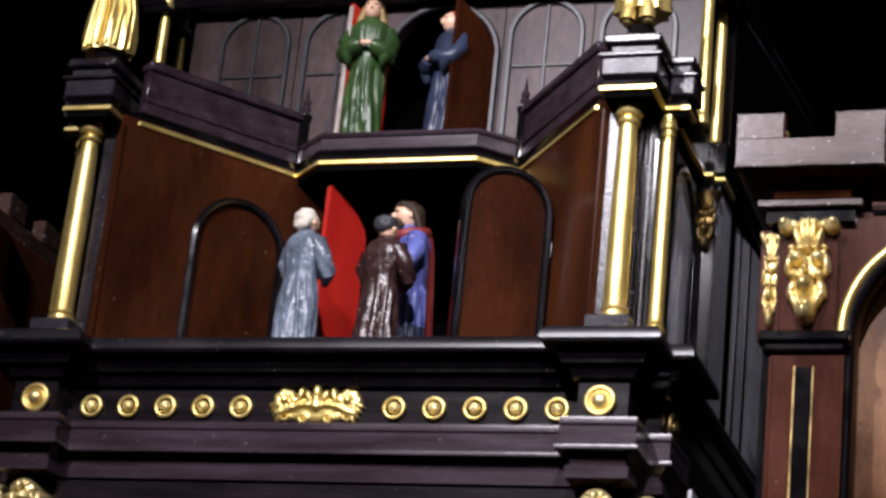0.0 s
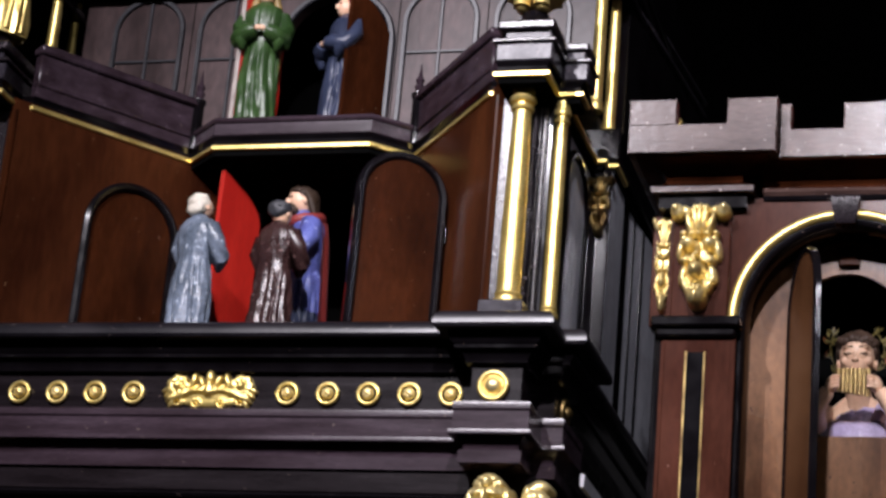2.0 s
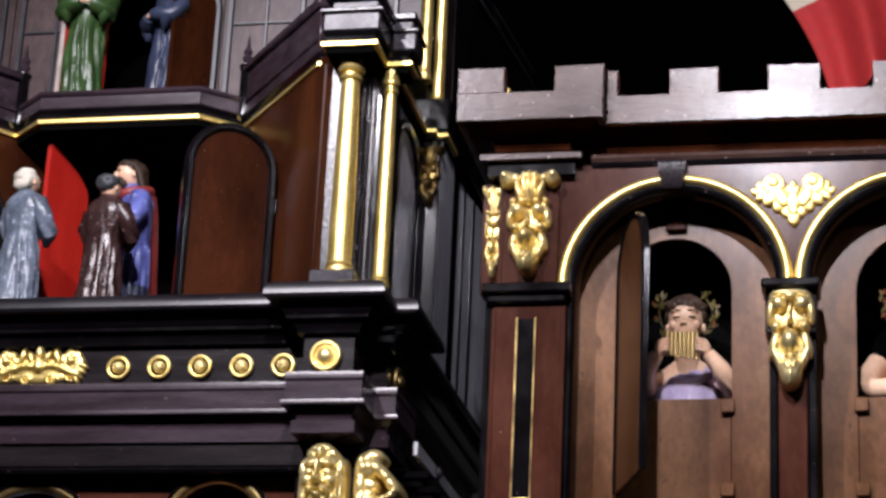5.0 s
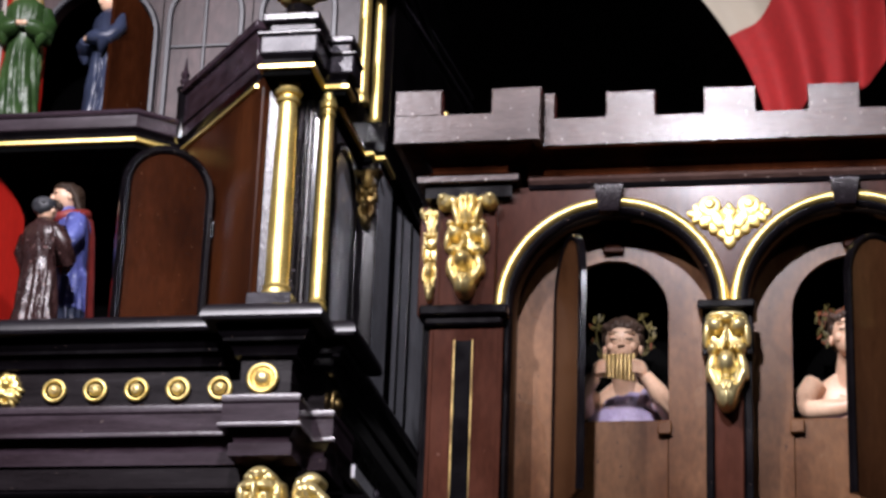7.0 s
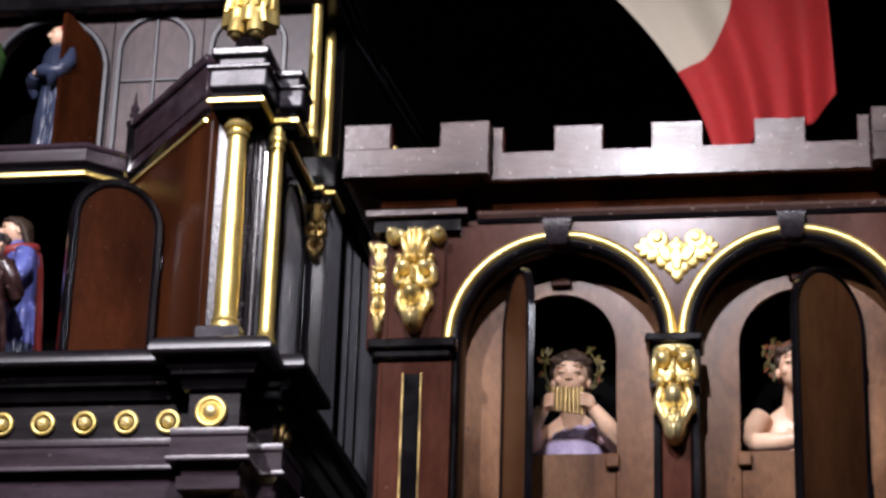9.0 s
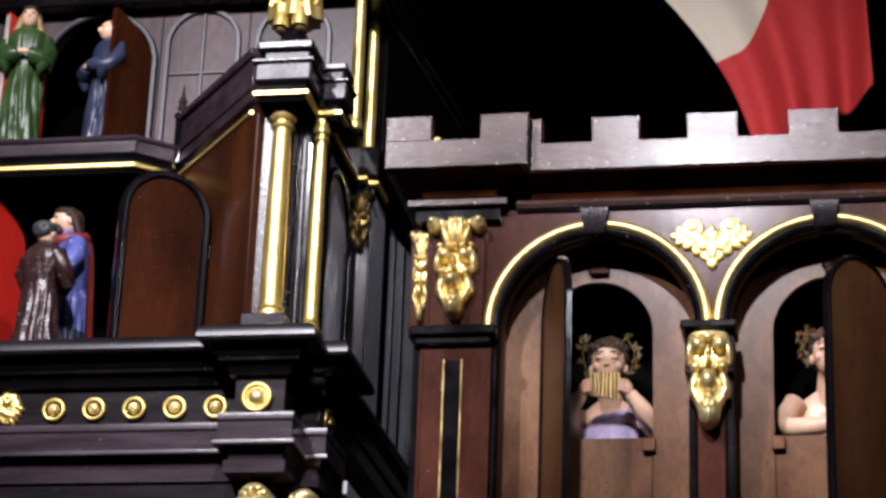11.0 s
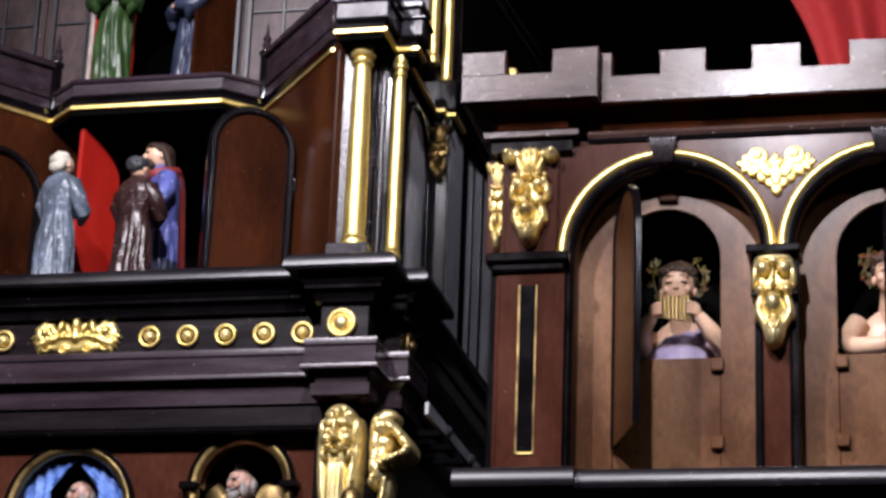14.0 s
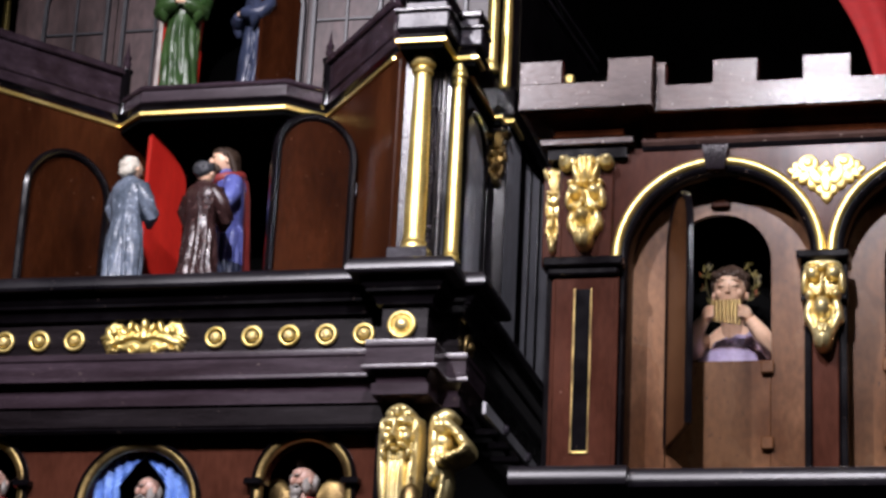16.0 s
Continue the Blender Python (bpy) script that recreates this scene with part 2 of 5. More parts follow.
class Mesh:
    """Collects faces with a material slot each."""

    def __init__(self):
        self.v, self.f, self.m = [], [], []

    def add(self, verts, faces, mat=0):
        k = len(self.v)
        self.v += [tuple(p) for p in verts]
        self.f += [tuple(i + k for i in q) for q in faces]
        self.m += [mat] * len(faces)
        return self

    def box(self, x0, x1, y0, y1, z0, z1, c=0.0015, mat=0, to=None):
        lo, hi = (min(x0, x1), min(y0, y1), min(z0, z1)), (max(x0, x1), max(y0, y1), max(z0, z1))
        c = min(c, *[(h - l) * 0.3 for l, h in zip(lo, hi)])
        vs, ix, fs = [], {}, []
        for s in ((a, b, d) for a in (0, 1) for b in (0, 1) for d in (0, 1)):
            for ax in range(3):
                p = [(hi if s[i] else lo)[i] + (0 if i == ax else (-c if s[i] else c)) for i in range(3)]
                ix[s, ax] = len(vs)
                vs.append(to(*p) if to else p)
        for ax in range(3):
            o = [i for i in range(3) if i != ax]
            for sg in (0, 1):
                q = []
                for a, b in ((0, 0), (1, 0), (1, 1), (0, 1)):
                    s = [0, 0, 0]
                    s[ax], s[o[0]], s[o[1]] = sg, a, b
                    q.append(ix[tuple(s), ax])
                fs.append(q)
            for a in (0, 1):
                for b in (0, 1):
                    s0, s1 = [0, 0, 0], [0, 0, 0]
                    s0[o[0]] = s1[o[0]] = a
                    s0[o[1]] = s1[o[1]] = b
                    s1[ax] = 1
                    s0, s1 = tuple(s0), tuple(s1)
                    fs.append([ix[s0, o[0]], ix[s1, o[0]], ix[s1, o[1]], ix[s0, o[1]]])
        for s in ((a, b, d) for a in (0, 1) for b in (0, 1) for d in (0, 1)):
            fs.append([ix[s, 0], ix[s, 1], ix[s, 2]])
        return self.add(vs, fs, mat)

    def grid(self, rows, mat=0, closed=False, caps=True):
        """Rows of equally many points, joined to a skin; closed: each row is a ring."""
        n = len(rows[0])
        vs = [p for r in rows for p in r]
        fs = []
        for i in range(len(rows) - 1):
            for j in range(n if closed else n - 1):
                k = (j + 1) % n
                fs.append((i * n + j, i * n + k, (i + 1) * n + k, (i + 1) * n + j))
        if closed and caps:
            fs.append(tuple(range(n)))
            fs.append(tuple((len(rows) - 1) * n + j for j in reversed(range(n))))
        return self.add(vs, fs, mat)

    def sweep(self, path, profile, mat=0):
        """A moulding: the closed profile of (out, z) carried with mitres along a plan line (x, y); out lies to the right of the way."""
        rows, n = [], len(path)
        for i, (x, y) in enumerate(path):
            d = []
            for a, b in ((i - 1, i), (i, i + 1)):
                if 0 <= a and b < n:
                    v = Vector((path[b][0] - path[a][0], path[b][1] - path[a][1])).normalized()
                    d.append(Vector((v.y, -v.x)))
            m = d[0] if len(d) == 1 else (d[0] + d[1]) / (1 + d[0].dot(d[1]))
            rows.append([(x + m.x * o, y + m.y * o, z) for o, z in profile])
        return self.grid(rows, mat, closed=True)

    def arch(self, cx, z0, zs, r, profile, to, mat=0, n=20, legs=True):
        """A band round an arch: the closed profile of (out, depth)."""
        pts = [(cx - r, z0, -1, 0)] if legs else []
        for i in range(n + 1):
            a = math.pi * (1 - i / n)
            pts.append((cx + r * math.cos(a), zs + r * math.sin(a), math.cos(a), math.sin(a)))
        if legs:
            pts.append((cx + r, z0, 1, 0))
        return self.grid([[to(x + nx * o, d, z + nz * o) for o, d in profile] for x, z, nx, nz in pts], mat, closed=True)

    def leaf(self, cx, z0, zs, r, d0, d1, to, mat=0, n=20, top=None):
        """A slab with a round head."""
        out = [(cx - r, z0)] + [(cx + r * math.cos(math.pi * (1 - i / n)), zs + r * math.sin(math.pi * (1 - i / n))) for i in range(n + 1)] + [(cx + r, z0)]
        return self.grid([[to(x, d, z) for x, z in out] for d in (d0, d1)], mat, closed=True)

    def wall(self, x0, x1, z0, z1, holes, d0, d1, to, mat=0, n=20):
        """A wall with round-headed openings (cx, bottom, springing, radius)."""
        x = x0
        for cx, zb, zs, r in holes:
            self.box(x, cx - r, d0, d1, z0, z1, 0, mat, to)
            if zb > z0:
                self.box(cx - r, cx + r, d0, d1, z0, zb, 0, mat, to)
            arc = [(cx - r, zb)] + [(cx + r * math.cos(math.pi * (1 - i / n)), zs + r * math.sin(math.pi * (1 - i / n))) for i in range(n + 1)] + [(cx + r, zb)]
            rows = [[to(a, d0, z1) for a, b in arc], [to(a, d0, b) for a, b in arc], [to(a, d1, b) for a, b in arc], [to(a, d1, z1) for a, b in arc]]
            self.grid(rows, mat)
            x = cx + r
        return self.box(x, x1, d0, d1, z0, z1, 0, mat, to).weld()

    def lathe(self, profile, seg=20, m=Matrix(), mat=0, wave=None):
        rows = []
        for r, z in profile:
            rows.append([])
            for j in range(seg):
                a = 2 * math.pi * j / seg
                k = r * (1 + (wave(a, z) if wave else 0))
                rows[-1].append(m @ Vector((k * math.cos(a), k * math.sin(a), z)))
        return self.grid(rows, mat, closed=True)

    def blob(self, centre, size, turn=(0, 0, 0), mat=0, seg=12, rings=8, rough=0.0):
        m = Matrix.LocRotScale(Vector(centre), Euler([radians(a) for a in turn]), Vector(size))
        rows = []
        for i in range(rings + 1):
            p = math.pi * (i + 0.02) / (rings + 0.04)
            row = []
            for j in range(seg):
                a = 2 * math.pi * j / seg
                v = Vector((math.sin(p) * math.cos(a), math.sin(p) * math.sin(a), math.cos(p)))
                if rough:
                    v *= 1 + rough * noise.noise(v * 3 + Vector(centre) * 40)
                row.append(m @ v)
            rows.append(row)
        return self.grid(rows, mat, closed=True)

    def weld(self):
        """Joins corners that meet, so that a wall is one piece."""
        seen, index, at = {}, [], []
        for p in self.v:
            k = tuple(round(c, 5) for c in p)
            if k not in seen:
                seen[k] = len(at)
                at.append(p)
            index.append(seen[k])
        faces, slots = [], []
        for f, m in zip(self.f, self.m):
            q = tuple(dict.fromkeys(index[i] for i in f))
            if len(q) > 2:
                faces.append(q)
                slots.append(m)
        self.v, self.f, self.m = at, faces, slots
        return self

    def tube(self, pts, radii, seg=10, mat=0, flat=1.0):
        rows = []
        pts = [Vector(p) for p in pts]
        for i, p in enumerate(pts):
            d = (pts[min(i + 1, len(pts) - 1)] - pts[max(i - 1, 0)]).normalized()
            side = d.cross(Vector((0, 0, 1)))
            side = side.normalized() if side.length > 0.05 else Vector((1, 0, 0))
            up = side.cross(d).normalized()
            rows.append([p + side * (math.cos(2 * math.pi * j / seg) * radii[i]) + up * (math.sin(2 * math.pi * j / seg) * radii[i] * flat) for j in range(seg)])
        return self.grid(rows, mat, closed=True)


class Relief:
    """Carving in low relief: rounded forms on a ground, melted into one skin that faces the front."""

    def __init__(self):
        self.b = []

    def blob(self, centre, size, turn=(0, 0, 0), **_):
        self.b.append((*centre, *size, radians(turn[1])))
        return self

    def mesh(self, back, step=0.0013, power=5.0):
        b = np.array(self.b)
        reach = np.maximum(b[:, 3], b[:, 5])
        xs = np.arange((b[:, 0] - reach).min(), (b[:, 0] + reach).max() + step, step)
        zs = np.arange((b[:, 2] - reach).min(), (b[:, 2] + reach).max() + step, step)
        gx, gz = np.meshgrid(xs, zs)
        total = np.zeros_like(gx)
        for x, y, z, sx, sy, sz, a in b:
            dx, dz = gx - x, gz - z
            u, v = (dx * math.cos(a) - dz * math.sin(a)) / sx, (dx * math.sin(a) + dz * math.cos(a)) / sz
            d = 1 - u * u - v * v
            total += np.where(d > 0, (back - y + sy * np.sqrt(np.clip(d, 0, 1))) * np.clip(d * 5, 0, 1) ** 0.5, 0) ** power
        h = total ** (1 / power)
        keep = h > 0.0012
        inside = keep[:-1, :-1] & keep[1:, :-1] & keep[:-1, 1:] & keep[1:, 1:]
        m, index = Mesh(), {}
        for j, i in np.argwhere(inside):
            q = []
            for p in ((j, i), (j, i + 1), (j + 1, i + 1), (j + 1, i)):
                if p not in index:
                    index[p] = len(m.v)
                    m.v.append((float(xs[p[1]]), back - float(h[p]), float(zs[p[0]])))
                q.append(index[p])
            m.f.append(tuple(q))
            m.m.append(0)
        # a rim that turns back to the ground
        edge = {}
        for f in m.f:
            for a, c in zip(f, f[1:] + f[:1]):
                edge[a, c] = (c, a) not in edge
                if not edge[a, c]:
                    edge[c, a] = False
        low = {}
        for (a, c), lone in list(edge.items()):
            if lone:
                for k in (a, c):
                    if k not in low:
                        low[k] = len(m.v)
                        m.v.append((m.v[k][0], back + 0.002, m.v[k][2]))
                m.f.append((c, a, low[a], low[c]))
                m.m.append(0)
        return m


def finish(name, mesh, mats, sharp=38):
    me = bpy.data.meshes.new(name)
    me.from_pydata(mesh.v, [], mesh.f)
    mats = mats if isinstance(mats, (list, tuple)) else [mats]
    for m in mats:
        me.materials.append(m)
    for p, k in zip(me.polygons, mesh.m):
        p.material_index, p.use_smooth = k, True
    bm = bmesh.new()
    bm.from_mesh(me)
    bmesh.ops.recalc_face_normals(bm, faces=bm.faces)
    bm.to_mesh(me)
    bm.free()
    me.set_sharp_from_angle(angle=radians(sharp))
    return new(name, me)


def thing(name, base, label, category, group="", kind=""):
    ob = new(name)
    ob.empty_display_size = 0.05
    ob.matrix_world = pose(*base)
    return tagged(ob, label, category, group, kind)


def part(name, mesh, mats, parent, label="", sharp=38):
    ob = finish(name, mesh, mats, sharp)
    ob.parent = parent
    if parent.parent is None:
        ob.matrix_parent_inverse = parent.matrix_basis.inverted()
    return tagged(ob, label)


def solo(name, mesh, mats, label, category, group="", kind="", base=None, sharp=38):
    """A thing of one mesh, with its origin at its base."""
    if base is not None:
        mesh.v = [tuple(Vector(p) - Vector(base)) for p in mesh.v]
    ob = finish(name, mesh, mats, sharp)
    if base is not None:
        ob.matrix_world = pose(*base)
    return tagged(ob, label, category, group, kind)


def front(y):
    return lambda u, d, z: (u, y + d, z)


def along(a, b):
    """A wall plane in plan from a to b; d goes to the left of the way, away from the viewer."""
    a, b = Vector(a), Vector(b)
    e = (b - a).normalized()
    k = Vector((-e.y, e.x))
    return lambda u, d, z: (a.x + e.x * u + k.x * d, a.y + e.y * u + k.y * d, z)


def torus_ring(mesh, centre, r, t, mat=0, seg=24):
    """A ring facing the front."""
    rows = []
    for i in range(seg + 1):
        a = 2 * math.pi * i / seg
        rows.append([(centre[0] + (r + t * math.cos(b)) * math.cos(a), centre[1] + t * math.sin(b), centre[2] + (r + t * math.cos(b)) * math.sin(a)) for b in (2 * math.pi * k / 8 for k in range(8))])
    return mesh.grid(rows, mat, closed=True, caps=False)

# ---- the hall ----
hall = Mesh().box(-5, 7, -7, 5, -0.1, 0.0, 0)
solo("floor", hall, HALL, "dark floor of the unlit hall", "floor", kind="structure")
solo("ceiling", Mesh().box(-5, 7, -7, 5, 6.5, 6.6, 0), HALL, "dark ceiling of the unlit hall", "ceiling", kind="structure")
solo("wall_north", Mesh().box(-5, 7, 5, 5.2, 0, 6.5, 0), HALL, "dark back wall of the hall", "wall", kind="structure")
solo("wall_south", Mesh().box(-5, 7, -7.2, -7, 0, 6.5, 0), HALL, "dark wall behind the viewer", "wall", kind="structure")
solo("wall_west", Mesh().box(-5.2, -5, -7, 5, 0, 6.5, 0), HALL, "dark side wall of the hall", "wall", kind="structure")
solo("wall_east", Mesh().box(7, 7.2, -7, 5, 0, 6.5, 0), HALL, "dark side wall of the hall", "wall", kind="structure")

# ---- ornaments ----


def acanthus_mask(name, cx, y, z0, z1, half, parent, label="gilded carved mask and acanthus bracket", palmette=True, gilding=None):
    """A carved bracket: a scrolled palmette, a mask with round brows over hollow eyes, a smooth ball in a leaf cup and a pointed bud."""
    h, g, w = z1 - z0, Relief(), half
    if not palmette:
        h, w = h / 0.70, w / 0.80
    zz = lambda k: z0 + h * k
    deep = half / 0.046

    def put(u, d, k, su, sd, sk, turn=0.0):
        g.blob((cx + u * w * (1 if k > 0.68 else 0.90), y - d * deep, zz(k)), (su * w * (1 if k > 0.68 else 0.90), sd * deep, sk * h), (0, turn, 0))

    for s in (-1, 1):
        if palmette:
            put(s * 0.80, 0.010, 0.915, 0.27, 0.018, 0.075, s * 18)
            put(s * 0.86, 0.022, 0.930, 0.13, 0.010, 0.034)
            put(s * 0.52, 0.006, 0.925, 0.25, 0.014, 0.050, s * -40)
            put(s * 0.18, 0.010, 0.850, 0.120, 0.014, 0.150, s * 5)
            put(s * 0.38, 0.007, 0.800, 0.120, 0.013, 0.125, s * 16)
            put(s * 0.58, 0.008, 0.715, 0.150, 0.010, 0.026, s * 30)
            put(s * 0.26, 0.012, 0.700, 0.160, 0.010, 0.024, s * 16)
        # round brows, hollow eyes, cheeks and curls at the temples
        put(s * 0.40, 0.012, 0.605, 0.29, 0.022, 0.062, s * 24)
        put(s * 0.60, 0.006, 0.665, 0.18, 0.012, 0.030, s * 34)
        put(s * 0.72, 0.000, 0.565, 0.17, 0.018, 0.110, s * -6)
        put(s * 0.42, 0.000, 0.520, 0.24, 0.006, 0.050)
        put(s * 0.50, 0.008, 0.445, 0.22, 0.020, 0.042, s * -14)
        put(s * 0.16, 0.016, 0.440, 0.12, 0.012, 0.022, s * 20)
        # leaf cup round the ball
        put(s * 0.56, 0.002, 0.335, 0.20, 0.018, 0.110, s * -12)
        put(s * 0.46, 0.006, 0.225, 0.16, 0.016, 0.085, s * 18)
        put(s * 0.26, 0.010, 0.125, 0.15, 0.018, 0.085, s * 20)
    if palmette:
        put(0, 0.004, 0.955, 0.40, 0.014, 0.042)
        put(0, 0.000, 0.800, 0.52, 0.012, 0.120)
        put(0, 0.012, 0.840, 0.110, 0.016, 0.165)
        put(0, 0.018, 0.690, 0.13, 0.010, 0.022)
    else:
        put(0, 0.010, 0.680, 0.74, 0.018, 0.030)
        put(0, 0.014, 0.650, 0.30, 0.018, 0.030)
    put(0, 0.000, 0.540, 0.62, 0.008, 0.150)
    put(0, 0.016, 0.535, 0.085, 0.022, 0.080)
    put(0, 0.022, 0.475, 0.130, 0.018, 0.026)
    put(0, 0.010, 0.400, 0.30, 0.014, 0.024)
    put(-0.02, 0.014, 0.330, 0.36, 0.040, 0.092)
    put(0, 0.020, 0.226, 0.26, 0.022, 0.017)
    put(0, 0.002, 0.250, 0.54, 0.018, 0.180)
    put(0, 0.010, 0.130, 0.42, 0.032, 0.120)
    for k in (-1, 0, 1):
        put(k * 0.15, 0.036 - 0.006 * abs(k), 0.160, 0.060, 0.008, 0.040, k * 20)
    put(0, 0.030, 0.080, 0.085, 0.010, 0.055)
    return part(name, g.mesh(y + 0.004, half / 38, 7.0), gilding or LEAFGOLD, parent, label, sharp=70)


def rosette(cx, y, z, r, parent, plain=False):
    """A turned ring with a domed boss in its dish; the small ones carry a ring of studs on the dome."""
    g = Mesh()
    torus_ring(g, (cx, y - 0.003, z), r * 0.83, r * 0.17)
    if plain:
        torus_ring(g, (cx, y - 0.002, z), r * 0.60, r * 0.07)
    ob = part("rosette", g, GOLD, parent, "round gilded rosette with a raised rim" if plain else "", sharp=50)
    if not plain:
        part("dish", Mesh().lathe([(r * 0.8, 0.0), (r * 0.8, 0.001), (r * 0.5, 0.001), (r * 0.3, 0.001)], 20, pose(cx, y, z, 90, 0, 0)), EBONY, ob, "dark dish round the boss")
    else:
        part("dish", Mesh().lathe([(r * 0.8, 0.0), (r * 0.8, 0.001), (r * 0.5, 0.001), (r * 0.3, 0.001)], 20, pose(cx, y, z, 90, 0, 0)), GOLD, ob)
    b = Mesh().blob((cx, y - 0.002, z), (r * 0.52, 0.012 if plain else 0.010, r * 0.52), seg=18, rings=10)
    if not plain:
        for k in range(6):
            a = math.pi * (k / 3 + 1 / 6)
            b.blob((cx + r * 0.30 * math.cos(a), y - 0.0098, z + r * 0.30 * math.sin(a)), (r * 0.12, 0.003, r * 0.12), seg=8, rings=5)
        b.blob((cx, y - 0.0118, z), (r * 0.13, 0.003, r * 0.13), seg=8, rings=5)
    part("boss", b, LEAFGOLD, ob, sharp=60)
    return ob


# ---- the clock tower: plan lines of its mouldings ----
LOW = [(-0.545, 1.02), (-0.545, 0.20), (-0.577, 0.20), (-0.577, 0.09), (-0.542, 0.09), (-0.542, 0.0), (-0.46, 0.0), (-0.46, 0.05), (0.46, 0.05), (0.46, 0.0), (0.542, 0.0), (0.542, 0.09), (0.577, 0.09), (0.577, 0.20), (0.545, 0.20), (0.545, 1.02)]
HIGH = [(-0.585, 1.02), (-0.585, 0.50), (-0.585, 0.411), (-0.568, 0.411), (-0.568, 0.388), (-0.552, 0.388), (-0.552, 0.15), (-0.582, 0.15), (-0.582, 0.10), (-0.542, 0.10), (-0.542, 0.012), (-0.456, 0.012), (-0.456, 0.088), (-0.428, 0.088), (-0.22, 0.348), (-0.152, 0.286),
        (0.152, 0.286), (0.22, 0.348), (0.428, 0.088), (0.456, 0.088), (0.456, 0.012), (0.542, 0.012), (0.542, 0.10), (0.582, 0.10), (0.582, 0.15), (0.552, 0.15), (0.552, 0.388), (0.568, 0.388), (0.568, 0.411), (0.585, 0.411), (0.585, 0.50), (0.585, 1.02)]


def arcpts(o, z, r, a0, a1, n=6):
    return [(o + r * math.cos(radians(a0 + (a1 - a0) * i / n)), z + r * math.sin(radians(a0 + (a1 - a0) * i / n))) for i in range(n + 1)]


case = thing("clock_entablature", (0, 0.3, 2.5), "dark ebonised clock entablature with gilded rosettes along its frieze", "entablature")
part("ledge", Mesh().sweep(LOW, [(-0.06, 2.753), (0.040, 2.7528), (0.0475, 2.7505), (0.0525, 2.7465), (0.0555, 2.7410), (0.0572, 2.7345), (0.0578, 2.7285), (0.0545, 2.7235), (0.036, 2.723), (-0.06, 2.723)]), LEDGE, case, "glossy rounded black ledge")
part("cornice", Mesh().sweep(LOW, [(-0.05, 2.723), (0.036, 2.723), (0.035, 2.716), (0.032, 2.708), (0.026, 2.702), (0.026, 2.697), (-0.05, 2.697)]), EBONY, case)
part("bed_moulding", Mesh().sweep(LOW, [(-0.05, 2.697), (0.020, 2.697), (0.015, 2.690), (0.010, 2.682), (0.010, 2.677), (0.003, 2.674), (-0.05, 2.674)]), EBONY, case)
part("frieze", Mesh().sweep(LOW, [(-0.05, 2.674), (0.0, 2.674), (0.0, 2.615), (-0.05, 2.615)]), FRIEZE, case)
part("fillet", Mesh().sweep(LOW, [(-0.05, 2.615), (0.008, 2.615), (0.0216, 2.6085), (0.0221, 2.6060), (0.0221, 2.598), (0.018, 2.594), (-0.05, 2.594)]), DARKMOULD, case)
part("upper_fascia", Mesh().sweep(LOW, [(-0.05, 2.594), (0.021, 2.594), (0.021, 2.564), (0.0255, 2.5625), (0.0260, 2.5602), (0.0260, 2.556), (-0.05, 2.556)]), DARKMOULD, case)
part("cove", Mesh().sweep(LOW, [(-0.05, 2.556), (0.014, 2.556), (0.008, 2.548), (0.004, 2.540), (0.004, 2.533), (-0.05, 2.533)]), DARKMOULD, case)
part("lower_fascia", Mesh().sweep(LOW, [(-0.05, 2.533), (0.0100, 2.533), (0.0100, 2.513), (-0.05, 2.513)]), DARKMOULD, case)
part("architrave", Mesh().box(-0.46, 0.46, 0.046, 0.12, 2.475, 2.513), FRIEZE, case)
part("architrave_bead", Mesh().sweep([(-0.455, 0.055), (0.455, 0.055)], [(-0.02, 2.475), (0.006, 2.475), (0.010, 2.470), (0.006, 2.465), (-0.02, 2.465)]), EBONY, case)
S = 0.0695
for s in (-1, 1):
    for k in range(5):
        rosette(s * (0.1365 + k * S), 0.048, 2.641, 0.0205, case)
    rosette(s * 0.497, -0.002, 2.640, 0.0265, case, plain=True)

    # a rosette on the side of the corner pedestal
    r = 0.0265
    g = Mesh()
    torus_ring(g, (0, -0.003, 0), r * 0.82, r * 0.19)
    g.lathe([(r * 0.8, 0.0), (r * 0.8, 0.002), (r * 0.5, 0.003), (r * 0.3, 0.003)], 20, pose(0, 0, 0, 90, 0, 0))
    g.blob((0, -0.004, 0), (r * 0.5, 0.012, r * 0.5), seg=14, rings=8)
    g.v = [(s * (0.579 - p[1]), 0.146 + p[0], 2.640 + p[2]) for p in g.v]
    part("side_rosette", g, DARKGOLD, case, "tarnished rosette on the pedestal's side", sharp=50)

